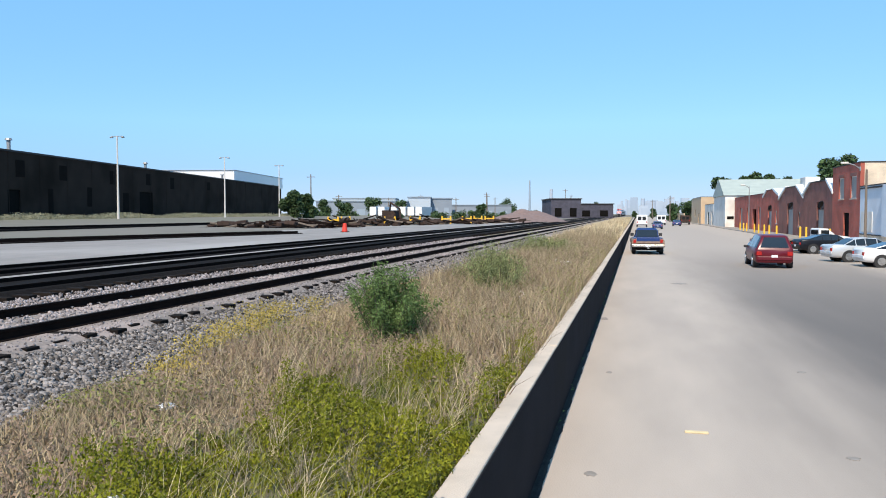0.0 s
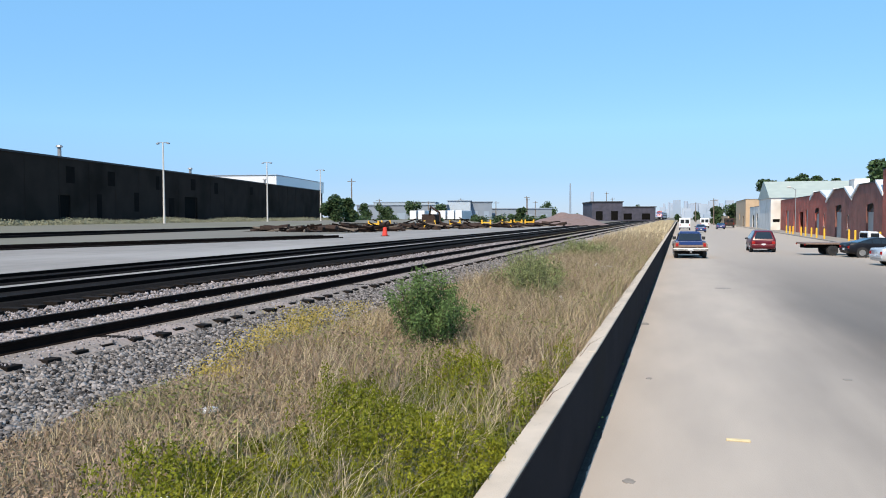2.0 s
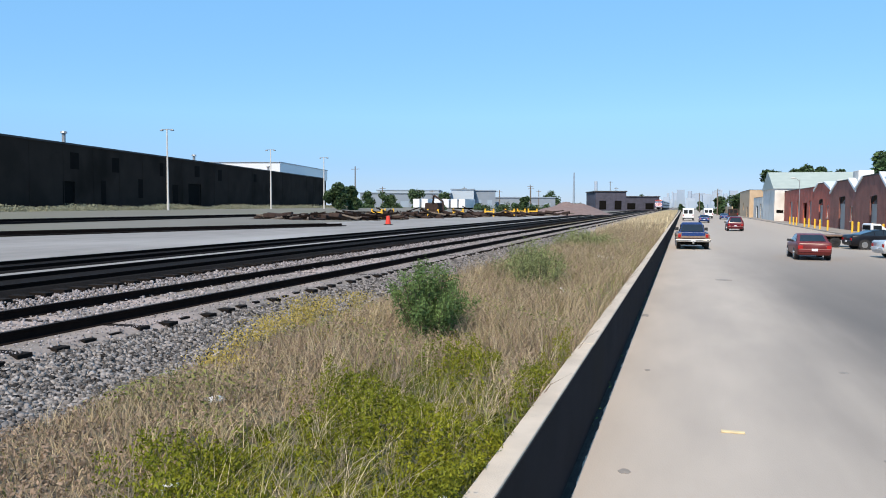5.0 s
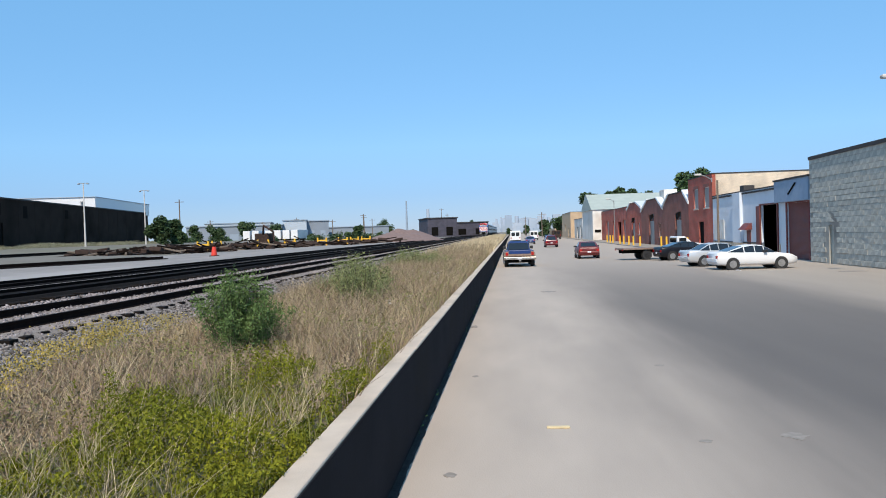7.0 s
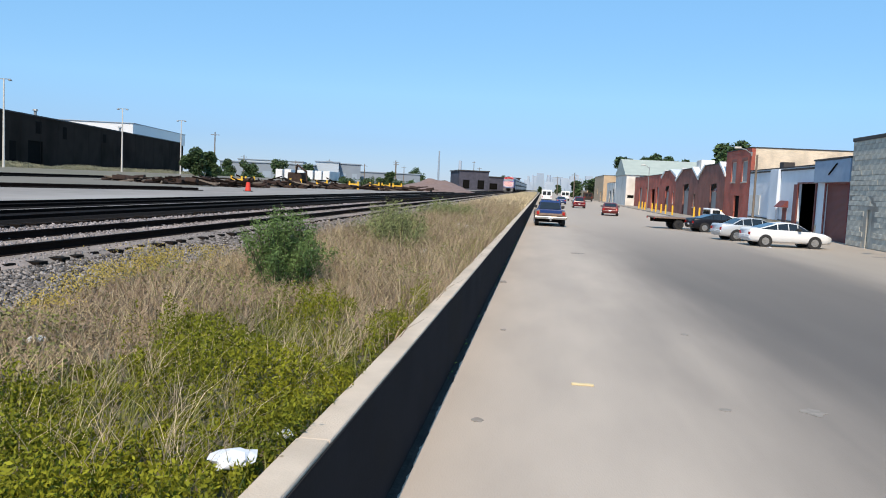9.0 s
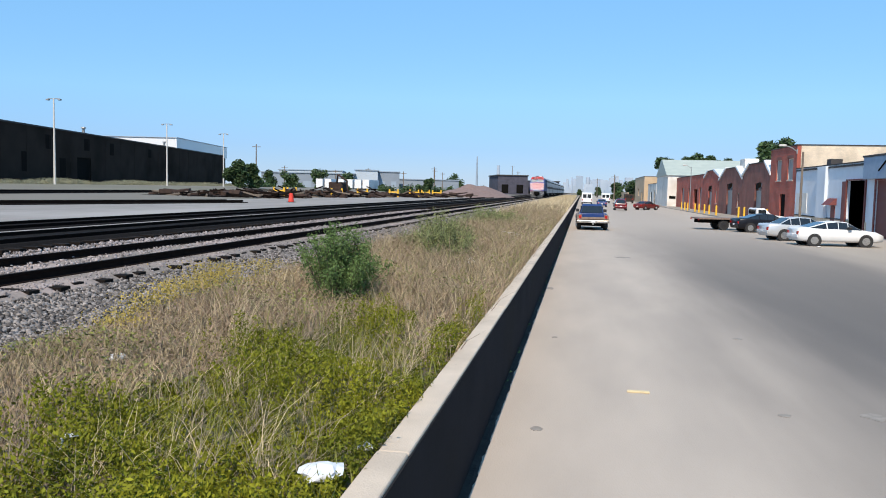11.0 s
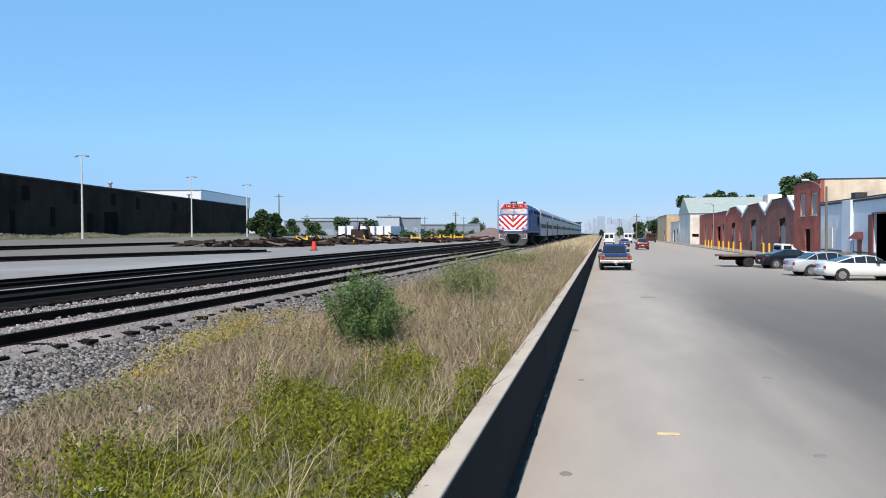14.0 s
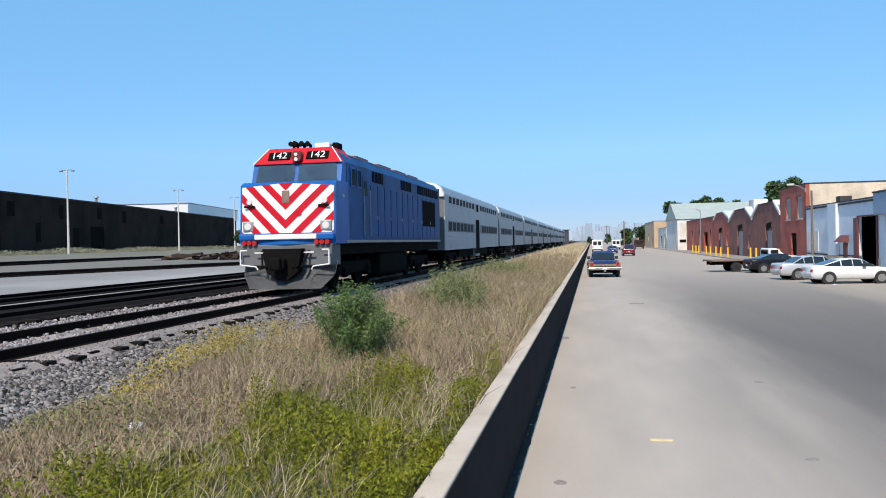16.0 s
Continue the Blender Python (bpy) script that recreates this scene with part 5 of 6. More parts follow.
street_lamp(18.7, 36, 8.4, -2.2, "galvanised street lamp with a cobra head over the road")
wl = thing("wall_lamp", pose(19.96, 79.25, 6.9), "galvanised lamp on a bracket at the brick building's corner", "street lamp", "street lamps")
part("wall_plate", one(-0.04, 0.06, -0.1, 0.1, -0.2, 0.2, bev=0.01), M["steel"], wl)
bm = bmesh.new()
for a, b in (((0, 0, 0), (-0.5, -0.05, 0.35)), ((-0.5, -0.05, 0.35), (-1.1, -0.1, 0.52))):
    cyl(bm, a, b, 0.05, seg=8)
part("arm", bm, M["steel"], wl)
part("lamp_head", one(-1.65, -1.0, -0.26, 0.06, 0.45, 0.64, bev=0.06), M["paleconc"], wl, "pale cobra lamp head")
street_lamp(18.0, 136, 7.2, -1.2, "pale street lamp before the brick workshops")
up = thing("utility_pole", pose(19.3, 74.6, 0), "bare grey timber pole before the blue shed", "pole")
part("pole", cyl(bmesh.new(), (0, 0, 0), (0, 0, 6.6), 0.12, 0.09), M["wood"], up)


# ---- railway side: warehouse, poles, yard clutter, distance ----
AHEAD, ASIDE = (-0.2345, 0.9721), (0.9721, 0.2345)   # the camera's first heading, and its right


def spot(c, d):
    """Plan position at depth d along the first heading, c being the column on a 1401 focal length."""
    k = (c - 784) / 1401 * d
    return AHEAD[0] * d + ASIDE[0] * k, AHEAD[1] * d + ASIDE[1] * k


def tall(row, d):
    """Height of a top that stands at that row over depth d."""
    return 2.75 + (379 - row) * d / 1401


def warehouse():
    w = thing("warehouse", pose(-83.7, 90.4, 2.0, 0, 0, 10.6), "long dark brown warehouse with boarded windows", "warehouse")
    part("long_wall", holed_wall(-0.4, 0, -70, 147.6, -0.6, 9.45, [(2, 5, 0, 4.2), (44, 50, 0.2, 5.0)]), M["brownwall"], w, "dark brown clad wall")
    part("end_wall", one(-60, -0.4, 147.2, 147.6, -0.6, 9.45), M["brownwall"], w)
    part("end_wall", one(-60, -0.4, -70, -69.6, -0.6, 9.45), M["brownwall"], w)
    part("roof", one(-60, 0.15, -70.1, 147.7, 9.45, 9.7), M["darkroof"], w, "flat dark roof")
    # black panel fills the opening in place of its unlit inside
    part("big_door", one(-0.3, -0.2, 44, 50, 0.2, 5.0), M["black"], w, "black panel standing in for the open doorway's dark inside")
    part("loading_door", one(-0.3, -0.2, 2, 5, 0, 4.2), M["black"], w)
    for y, z0, z1, wd in ((4, 6.0, 8.4, 2.2), (15.5, 6.0, 8.3, 2.2), (32, 6.0, 8.4, 1.8), (47, 6.4, 8.6, 2.4), (59, 6.0, 8.4, 2.0), (81, 6.4, 8.3, 2.0), (24, 2.0, 5.2, 1.6), (12.2, 0, 4.6, 1.4), (37, 0, 4.6, 2.4)):
        part("boarded_window", one(-0.02, 0.02, y, y + wd, z0, z1), M["boards"], w, "dark boarded window")
    for k in range(28):
        part("cladding_rib", one(0.0, 0.03, -68 + k * 7.8, -67.85 + k * 7.8, -0.5, 9.4), M["brownwall"], w)
    for y, h in ((9, 2.0), (56, 1.5), (104, 1.5)):
        bm = cyl(bmesh.new(), (-4, y, 9.6), (-4, y, 9.6 + h), 0.28, seg=10)
        cyl(bm, (-4, y, 9.6 + h), (-4, y, 9.9 + h), 0.55, 0.4, seg=10)
        part("roof_vent", bm, M["steel"], w, "metal roof vent")
    part("upper_hall", one(-45, -6.5, 122, 177, 9.72, 13.4), M["white"], w, "white upper hall on the roof")
    part("upper_roof", one(-45.3, -6.3, 121.7, 177.3, 13.4, 13.55), M["hazelight"], w)
    part("rear_block", one(-45, -7, 147.7, 177, -0.6, 9.72), M["brownwall"], w)
    return w


warehouse()


def light_pole(x, y):
    p = thing("yard_light_pole", pose(x, y, 1.9), "tall pale yard light pole with a twin cross arm", "light pole", "yard light poles")
    part("pole", cyl(bmesh.new(), (0, 0, 0), (0, 0, 12), 0.17, 0.09, 12), M["paleconc"], p)
    part("cross_arm", one(-0.9, 0.9, -0.05, 0.05, 11.9, 12.0), M["steel"], p)
    for s in (-1, 1):
        part("floodlight", one(s * 0.7, s * 1.1, -0.2, 0.2, 11.72, 11.92, bev=0.05), M["steel"], p)
    return p


light_pole(*spot(210.5, 113.6))
light_pole(*spot(399, 155.7))
light_pole(*spot(495, 181))


def wood_pole(x, y, h, arms=1):
    p = thing("utility_pole", pose(x, y, 1.4 if x < -2 else 0.0), "weathered timber utility pole with a cross arm", "pole", "distant utility poles")
    part("pole", cyl(bmesh.new(), (0, 0, 0), (0, 0, h), 0.22, 0.14, 8), M["wood"], p)
    for k in range(arms):
        part("cross_arm", one(-1.2, 1.2, -0.07, 0.07, h - 0.8 - k, h - 0.65 - k), M["wood"], p)


for c, row, d in ((551, 309, 215), (807, 350, 300), (861, 341, 320), (862, 345, 340), (688, 350, 330), (1000, 335, 420), (745, 345, 360), (600, 345, 300), (876, 350, 380), (1010, 345, 420)):
    wood_pole(*spot(c, d), tall(row, d) - 1.4)


# mast and chimneys far off
ms = thing("radio_mast", pose(*spot(937, 600), 1), "slender grey mast far behind the yard", "mast")
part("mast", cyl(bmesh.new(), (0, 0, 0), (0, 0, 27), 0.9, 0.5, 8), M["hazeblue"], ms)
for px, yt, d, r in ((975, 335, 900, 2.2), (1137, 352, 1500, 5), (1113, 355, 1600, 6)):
    ch = thing("far_tower", pose(*spot(px, d), 0), "skyline tower with haze tinted into its colour", "tower", "skyline")
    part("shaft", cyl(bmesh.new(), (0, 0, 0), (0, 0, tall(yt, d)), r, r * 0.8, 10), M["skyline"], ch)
rs = random.Random(11)
sk = bmesh.new()
for k in range(130):
    d = rs.uniform(1300, 2600)
    px = rs.uniform(1095, 1225)
    w, h = rs.uniform(2, 8), tall(379 - 4 - 26 * rs.random() ** 3.2, d)
    x, y = spot(px, d)
    box(sk, x - w, x + w, y, y + 20, 0, h)
single("skyline", sk, M["skyline"], "city buildings on the horizon with haze tinted into their colour", "skyline", kind="stuff")

# low industrial buildings behind the yard
for px0, px1, yt, d, mt, lab in ((560, 720, 357, 330, "greyblock", "long low pale industrial building"), (722, 762, 350, 340, "hazelight", "pale grey block with dark loading bays"), (762, 800, 352, 345, "greyblock", "grey-blue industrial block"),
                                 (800, 905, 364, 380, "greyblock", "low grey industrial shed"), (975, 1028, 353, 330, "darkbldg", "dark haze-tinted brick factory building"), (1022, 1085, 362, 360, "darkbldg", "long dark brick factory wing"),
                                 (590, 700, 352, 420, "hazelight", "distant pale flat-roofed block")):
    b = thing("industrial_building", pose(0, 0, 0), lab + " far behind the yard", "building", "distant industrial buildings")
    b.matrix_world = pose(*spot((px0 + px1) / 2, d), 0, 0, 0, 13.56)
    x1, zt = (px1 - px0) / 2802 * d, tall(yt, d)
    x0, d = -x1, 0
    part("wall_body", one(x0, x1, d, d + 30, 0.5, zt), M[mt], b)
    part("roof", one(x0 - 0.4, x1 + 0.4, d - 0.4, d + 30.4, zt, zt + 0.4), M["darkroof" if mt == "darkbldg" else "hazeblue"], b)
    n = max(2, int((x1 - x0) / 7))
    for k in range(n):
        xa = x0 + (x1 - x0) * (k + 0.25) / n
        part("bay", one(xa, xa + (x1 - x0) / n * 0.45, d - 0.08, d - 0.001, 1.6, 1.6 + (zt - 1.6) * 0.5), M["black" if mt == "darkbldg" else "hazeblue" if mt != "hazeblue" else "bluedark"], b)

# parked trailers
tr = thing("trailer", pose(*spot(660, 235), 1.3), "white box trailer parked in the yard", "trailer", "row of white trailers")
part("box_body", one(-1.0, 1.0, 0, 12, 1.0, 3.6, bev=0.04), M["white"], tr)
part("landing_gear", one(-0.9, 0.9, 9, 9.3, 0, 1.0), M["black"], tr)
for s in (-1, 1):
    wheel(tr, s * 0.8, 1.6, 0.5, 0.4)
for px in (675, 697, 712, 727, 741):
    copy_thing(tr, pose(*spot(px, 235), 1.3))

# traffic cone
cn = thing("traffic_drum", pose(-25.6, 68.0, 1.14), "bright red-orange traffic drum on the gravel yard", "traffic cone")
bm = cyl(bmesh.new(), (0, 0, 0.06), (0, 0, 0.82), 0.26, 0.16, 16)
part("drum", bm, M["orange"], cn)
part("base", one(-0.33, 0.33, -0.33, 0.33, 0, 0.06, bev=0.02), M["black"], cn)

# gravel mound
bm = bmesh.new()
bmesh.ops.create_grid(bm, x_segments=40, y_segments=30, size=1)
for v in bm.verts:
    x, y = v.co.x, v.co.y
    r = math.sqrt((x * 1.0) ** 2 + y ** 2)
    hgt = max(0, 1 - r) * 2.5 * (1 + 0.35 * noise.noise(Vector((x * 3, y * 3, 2)))) + 0.5 * max(0, 1 - math.hypot((x - 0.35) * 2, y * 2)) + 0.08 * noise.noise(Vector((x * 14, y * 14, 5)))
    v.co = Vector((x * 9.5, y * 9, max(hgt, -0.1) if r < 1 else -0.1))
mo = single("gravel_mound", bm, M["mound"], "heap of reddish brown gravel beside the tracks", "mound")
mo.location = (*spot(927, 168), 1.15)


def junk_pile(x, y, w, d, n, seed, h=0.8):
    """A heap of old sleepers and rails thrown together."""
    rj = random.Random(seed)
    p = thing("scrap_pile", pose(x, y, 1.12), "heap of rusty scrap rails and old sleepers", "scrap heap", "scrap heaps")
    for k in range(n):
        ob = new("scrap_beam", SCRAP[k % len(SCRAP)])
        ob.parent = p
        ob.matrix_basis = pose(rj.uniform(-w, w), rj.uniform(-d, d), rj.uniform(0.08, h), rj.gauss(0, 7), rj.gauss(0, 14), rj.gauss(70, 40))
    return p


SCRAP = [link_mesh("scrap_beam", one(-0.13, 0.13, -1.4, 1.4, -0.1, 0.1), M["tie"]), link_mesh("scrap_beam", one(-0.05, 0.05, -3.2, 3.2, -0.08, 0.08), M["rail"]), link_mesh("scrap_beam", one(-0.35, 0.35, -0.7, 0.7, -0.25, 0.25, bev=0.06), M["junk"]),
         link_mesh("scrap_beam", one(-0.16, 0.16, -1.9, 1.9, -0.12, 0.12), M["junk"]), link_mesh("scrap_beam", one(-0.09, 0.09, -1.3, 1.3, -0.08, 0.08), M["wood"])]
for i, (px, d, w, n) in enumerate(((430, 92, 4, 26), (470, 98, 4, 30), (510, 92, 3.5, 30), (545, 96, 4, 34), (585, 100, 4, 36), (640, 110, 5, 40), (700, 118, 5, 40), (750, 125, 5, 36), (800, 132, 5, 36), (850, 140, 5, 30), (890, 150, 4, 24))):
    junk_pile(*spot(px, d), w, 2.2, n, i, 0.9 if i in (4, 5) else 0.6)

# yellow barriers
bar = thing("barrier", pose(*spot(690, 112), 1.13), "yellow painted steel barrier in the yard", "barrier", "yellow barriers")
for s in (-1, 1):
    part("post", cyl(bmesh.new(), (s * 0.75, 0, 0), (s * 0.75, 0, 1.3), 0.13, seg=10), M["yellow"], bar)
part("rail", one(-0.9, 0.9, -0.06, 0.06, 0.75, 0.95), M["yellow"], bar)
for px, d in ((590, 105), (612, 118), (735, 122), (790, 130), (826, 136), (846, 140), (866, 142)):
    copy_thing(bar, pose(*spot(px, d), 1.13, 0, 0, (px * 7) % 40 - 20))

# excavator arm in the scrap
ex = thing("excavator", pose(*spot(692, 120), 1.13), "rusty red excavator with a raised bent arm", "excavator")
part("tracks", one(-1.3, 1.3, -1.6, 1.6, 0, 0.8, bev=0.2), M["black"], ex)
part("cab", one(-1.1, 1.1, -1.2, 1.4, 0.8, 2.2, bev=0.15), M["junk"], ex)
bm = bmesh.new()
for a, b in (((0, -0.8, 1.6), (0.6, -2.0, 3.3)), ((0.6, -2.0, 3.3), (2.4, -3.4, 2.4)), ((2.4, -3.4, 2.4), (2.6, -3.6, 1.0))):
    cyl(bm, a, b, 0.14, seg=8)
part("arm", bm, M["junk"], ex, "rusty red arm")

# siding lines in the yard
for (xa, ya), (xb, yb) in (((-40, 20), (-28.3, 62)), ((-49.5, 25), (-52.5, 90)), ((-52.5, 90), (-45.2, 116))):
    ln = math.hypot(xb - xa, yb - ya)
    s = thing("siding_rail", pose(xa, ya, 1.15 if xa > -45 else 1.48, 0, 0, -math.degrees(math.atan2(xb - xa, yb - ya))), "rusty siding rails lying in the gravel yard", "track", "yard sidings", "structure")
    for dx in (-0.85, 0.85):
        part("rail", one(dx - 0.07, dx + 0.07, 0, ln, -0.02, 0.22), M["rail"], s)
    part("sleeper_bed", one(-1.4, 1.4, 0, ln, -0.1, 0.06), M["tie"], s)


# ---- plants ----
def blades(n, xs, ys, hs, width, lean, seed, base_z, keep=None, hf=None):
    """Tapered grass blades: five points each, bent at mid height."""
    rg = np.random.RandomState(seed)
    x, y = rg.uniform(*xs, n), ys(rg, n)
    if keep is not None:
        k = rg.rand(n) < keep(x, y)
        x, y = x[k], y[k]
        n = len(x)
    h = rg.uniform(*hs, n) * (0.7 + 0.6 * rg.rand(n))
    if hf is not None:
        h = h * hf(x, y)
    a, la = rg.uniform(0, 2 * np.pi, n), rg.uniform(0.2, 1.0, n) * lean
    w = width * rg.uniform(0.6, 1.3, n)
    dx, dy = np.cos(a) * w, np.sin(a) * w
    b = rg.uniform(0, 2 * np.pi, n)
    return tips(x, y, base_z(x, y), h, np.cos(b) * la * h, np.sin(b) * la * h, dx, dy)


def tips(x, y, z, h, lx, ly, dx, dy):
    n = len(x)
    v = np.zeros((n, 5, 3))
    v[:, 0] = np.stack([x - dx, y - dy, z], 1)
    v[:, 1] = np.stack([x + dx, y + dy, z], 1)
    v[:, 2] = np.stack([x + lx * 0.35 + dx * 0.8, y + ly * 0.35 + dy * 0.8, z + h * 0.55], 1)
    v[:, 3] = np.stack([x + lx * 0.35 - dx * 0.8, y + ly * 0.35 - dy * 0.8, z + h * 0.55], 1)
    v[:, 4] = np.stack([x + lx, y + ly, z + h], 1)
    i = np.arange(n)[:, None] * 5
    f = np.concatenate([i + np.array([[0, 1, 2]]), i + np.array([[0, 2, 3]]), i + np.array([[3, 2, 4]])], 0)
    return v.reshape(-1, 3), f


def leaves(cx, cy, cz, size, seed, up=0.6, fat=0.45):
    """Small leaves at the given centres."""
    rg = np.random.RandomState(seed)
    n = len(cx)
    d = rg.normal(size=(n, 3))
    d[:, 2] = np.abs(d[:, 2]) * up
    d /= np.linalg.norm(d, axis=1)[:, None]
    e = np.cross(d, rg.normal(size=(n, 3)))
    e /= np.linalg.norm(e, axis=1)[:, None]
    s = size * rg.uniform(0.6, 1.4, n)[:, None]
    c = np.stack([cx, cy, cz], 1)
    v = np.stack([c - d * s, c + e * s * fat, c + d * s, c - e * s * fat], 1)
    i = np.arange(n)[:, None] * 4
    f = np.concatenate([i + np.array([[0, 1, 2]]), i + np.array([[0, 2, 3]])], 0)
    return v.reshape(-1, 3), f


def bank_z(x, y):
    return np.interp(x, [-5.6, -5.0], [0.905, 0.965])


def near(p=1.7, a=2.0, b=75.0):
    return lambda rg, n: a + (b - a) * rg.rand(n) ** p


def patch(x, y, s, seed):
    """Smooth patchiness from 0 to 1."""
    return np.clip(0.5 + 0.25 * (np.sin(x * 1.3 / s + seed) * np.cos(y * 0.9 / s + seed * 2) + np.sin(x * 0.7 / s + y * 1.1 / s + seed * 3) + 0.6 * np.sin(y * 2.1 / s - x * 1.7 / s + seed)), 0, 1)


def wx(y):
    return -1.213 + 0.0031 * y


def green_zone(x, y):
    """1 in the leafy green patch low by the wall, 0 in the dry growth towards the track."""
    edge = -3.25 + 0.05 * (y - 4) + 0.14 * np.sin(y * 2.3) + 0.12 * np.sin(y * 5.1 + 1) + 0.9 * np.clip(4.2 - y, 0, 3) * 0.3
    g = 1 / (1 + np.exp(-(x - edge) * 9))
    end = 8.6 - 1.4 * np.clip(x + 2.2, 0, 1) + 0.4 * np.sin(x * 5)
    g = g / (1 + np.exp((y - end) * 3.5))
    rim = np.exp(-((x - wx(y) + 0.16) / 0.16) ** 2) * (0.45 + 0.55 * np.sin(y * 0.8 + 1))
    return np.clip(np.maximum(g, rim), 0, 1)


def rise(x, y):
    """Growth is knee-low near by and taller farther on, thinning out to the stones."""
    return np.clip(0.55 + 0.10 * (y - 4), 0.55, 1.65) * np.clip((x + 5.75) * 0.9, 0.25, 1) * (0.55 + 0.85 * patch(x, y, 0.55, 9))


dryness = lambda x, y: (x < wx(y)) * (1 - green_zone(x, y))
v, f = blades(120000, (-5.8, -1.1), near(1.7), (0.14, 0.36), 0.0042, 1.1, 1, bank_z, lambda x, y: dryness(x, y) * (0.25 + 0.75 * patch(x, y, 1, 1)), rise)
soup("dry_grass", v, f, M["dry"], "tangled dry straw-coloured grass on the bank", "grass")
v, f = blades(80000, (-5.7, -1.1), near(1.6), (0.12, 0.34), 0.0045, 1.3, 2, bank_z, lambda x, y: dryness(x, y) * (0.15 + 0.85 * patch(x, y, 0.8, 4)), rise)
soup("brown_stems", v, f, M["brownstalk"], "brown withered stems among the grass", "weeds")
v, f = blades(34000, (-5.4, -1.1), near(1.5), (0.14, 0.34), 0.0048, 0.7, 3, bank_z, lambda x, y: (x < wx(y)) * (0.22 * patch(x, y, 1.2, 7) + 0.6 * green_zone(x, y)), rise)
soup("green_grass", v, f, M["greenblade"], "olive green grass blades on the bank", "grass")
v, f = blades(14000, (-9.0, -1.0), lambda rg, n: rg.uniform(55, 330, n), (0.3, 0.65), 0.04, 0.6, 4, bank_z, lambda x, y: (x < wx(y)) * (x > -6.2) * 1.0)
soup("far_dry_grass", v, f, M["pale"], "dry tan grass along the wall far off", "grass")
rg = np.random.RandomState(8)
n = 150000
x, y = rg.uniform(-5.7, -1.1, n), 2 + 40 * rg.rand(n) ** 1.7
k = rg.rand(n) < dryness(x, y) * (0.15 + 0.85 * patch(x, y, 0.55, 6))
x, y = x[k], y[k]
v, f = leaves(x, y, bank_z(x, y) + rg.rand(len(x)) * 0.30 * rise(x, y), 0.017, 15)
soup("brown_weeds", v, f, M["brownstalk"], "brown seeding weeds over the dry ground", "weeds")
n = 75000
x, y = rg.uniform(-5.6, -1.1, n), 3 + 30 * rg.rand(n) ** 1.4
k = rg.rand(n) < dryness(x, y) * np.clip(patch(x, y, 0.6, 11) * 2 - 0.9, 0, 1)
x, y = x[k], y[k]
v, f = leaves(x, y, bank_z(x, y) + rg.rand(len(x)) * 0.34 * rise(x, y), 0.02, 16)
soup("olive_weeds", v, f, M["greenblade"], "olive leafy weeds among the dry grass", "weeds")


def tuft(x, y, n, h, spread, seed, wd=0.0028):
    r = np.random.RandomState(seed)
    a, t = r.uniform(0, 6.28, n), r.rand(n) ** 0.6 * spread
    hh = h * r.uniform(0.5, 1.1, n)
    b = r.uniform(0, 3.14, n)
    return tips(x + r.normal(0, 0.05, n), y + r.normal(0, 0.05, n), np.full(n, 0.96), hh, (np.cos(a) * t + 0.25) * hh, (np.sin(a) * t + 0.15) * hh, np.cos(b) * wd, np.sin(b) * wd)


parts_v, parts_f, base = [], [], 0
rt = random.Random(4)
spots = [(-3.25, 6.9, 46, 0.75, 0.35), (-3.3, 7.15, 30, 0.62, 0.45), (-3.1, 6.6, 20, 0.5, 0.5), (-1.45, 7.3, 30, 0.45, 0.6), (-1.6, 8.2, 30, 0.5, 0.5)]
spots += [(rt.uniform(-3.0, -1.45), rt.uniform(3.3, 7.2), rt.randrange(8, 26), rt.uniform(0.3, 0.52), rt.uniform(0.9, 1.7)) for _ in range(34)]
spots += [(rt.uniform(-5.2, -1.4), 5 + 22 * rt.random() ** 1.3, rt.randrange(8, 22), rt.uniform(0.3, 0.6), rt.uniform(0.4, 1.0)) for _ in range(70)]
for i, (x, y, n, h, sp) in enumerate(spots):
    v, f = tuft(x, y, n, h, sp, 200 + i, 0.0017 if y < 9 else 0.003)
    parts_v.append(v)
    parts_f.append(f + base)
    base += len(v)
soup("straw_stalks", np.concatenate(parts_v), np.concatenate(parts_f), M["pale"], "pale dead stalks radiating from tufts", "grass")
dead_v, dead_f, base = [], [], 0
for i in range(60):
    x, y = rt.uniform(-3.1, -1.5), rt.uniform(3.2, 8.0)
    v, f = tuft(x, y, rt.randrange(10, 24), rt.uniform(0.22, 0.42), rt.uniform(1.2, 2.2), 500 + i, 0.0022)
    dead_v.append(v)
    dead_f.append(f + base)
    base += len(v)
soup("dead_stems", np.concatenate(dead_v), np.concatenate(dead_f), M["deadstem"], "grey-brown dead stems tangled in the green weeds", "weeds")
# leafy sprigs: upright stems closely set with small leaves
n = 5200
x, y = rg.uniform(-4.2, -1.1, n), 2.0 + 8.5 * rg.rand(n) ** 1.2
k = (rg.rand(n) < green_zone(x, y) * (0.5 + 0.5 * patch(x, y, 0.45, 3))) & (x < wx(y))
x, y = x[k], y[k]
hh = (0.05 + 0.34 * patch(x, y, 0.42, 5) ** 1.5) * rg.uniform(0.7, 1.3, len(x))
m = 54
px_, py_ = np.repeat(x, m) + rg.normal(0, 0.022, len(x) * m), np.repeat(y, m) + rg.normal(0, 0.022, len(x) * m)
pz_ = np.repeat(bank_z(x, y), m) + 0.01 + np.repeat(hh, m) * rg.rand(len(x) * m)
v, f = leaves(px_, py_, pz_, 0.0145, 9, 1.4)
soup("green_weeds", v, f, M["weedleaf"], "bright yellow-green leafy weeds by the wall", "weeds")
gx, gy, gz = [], [], []
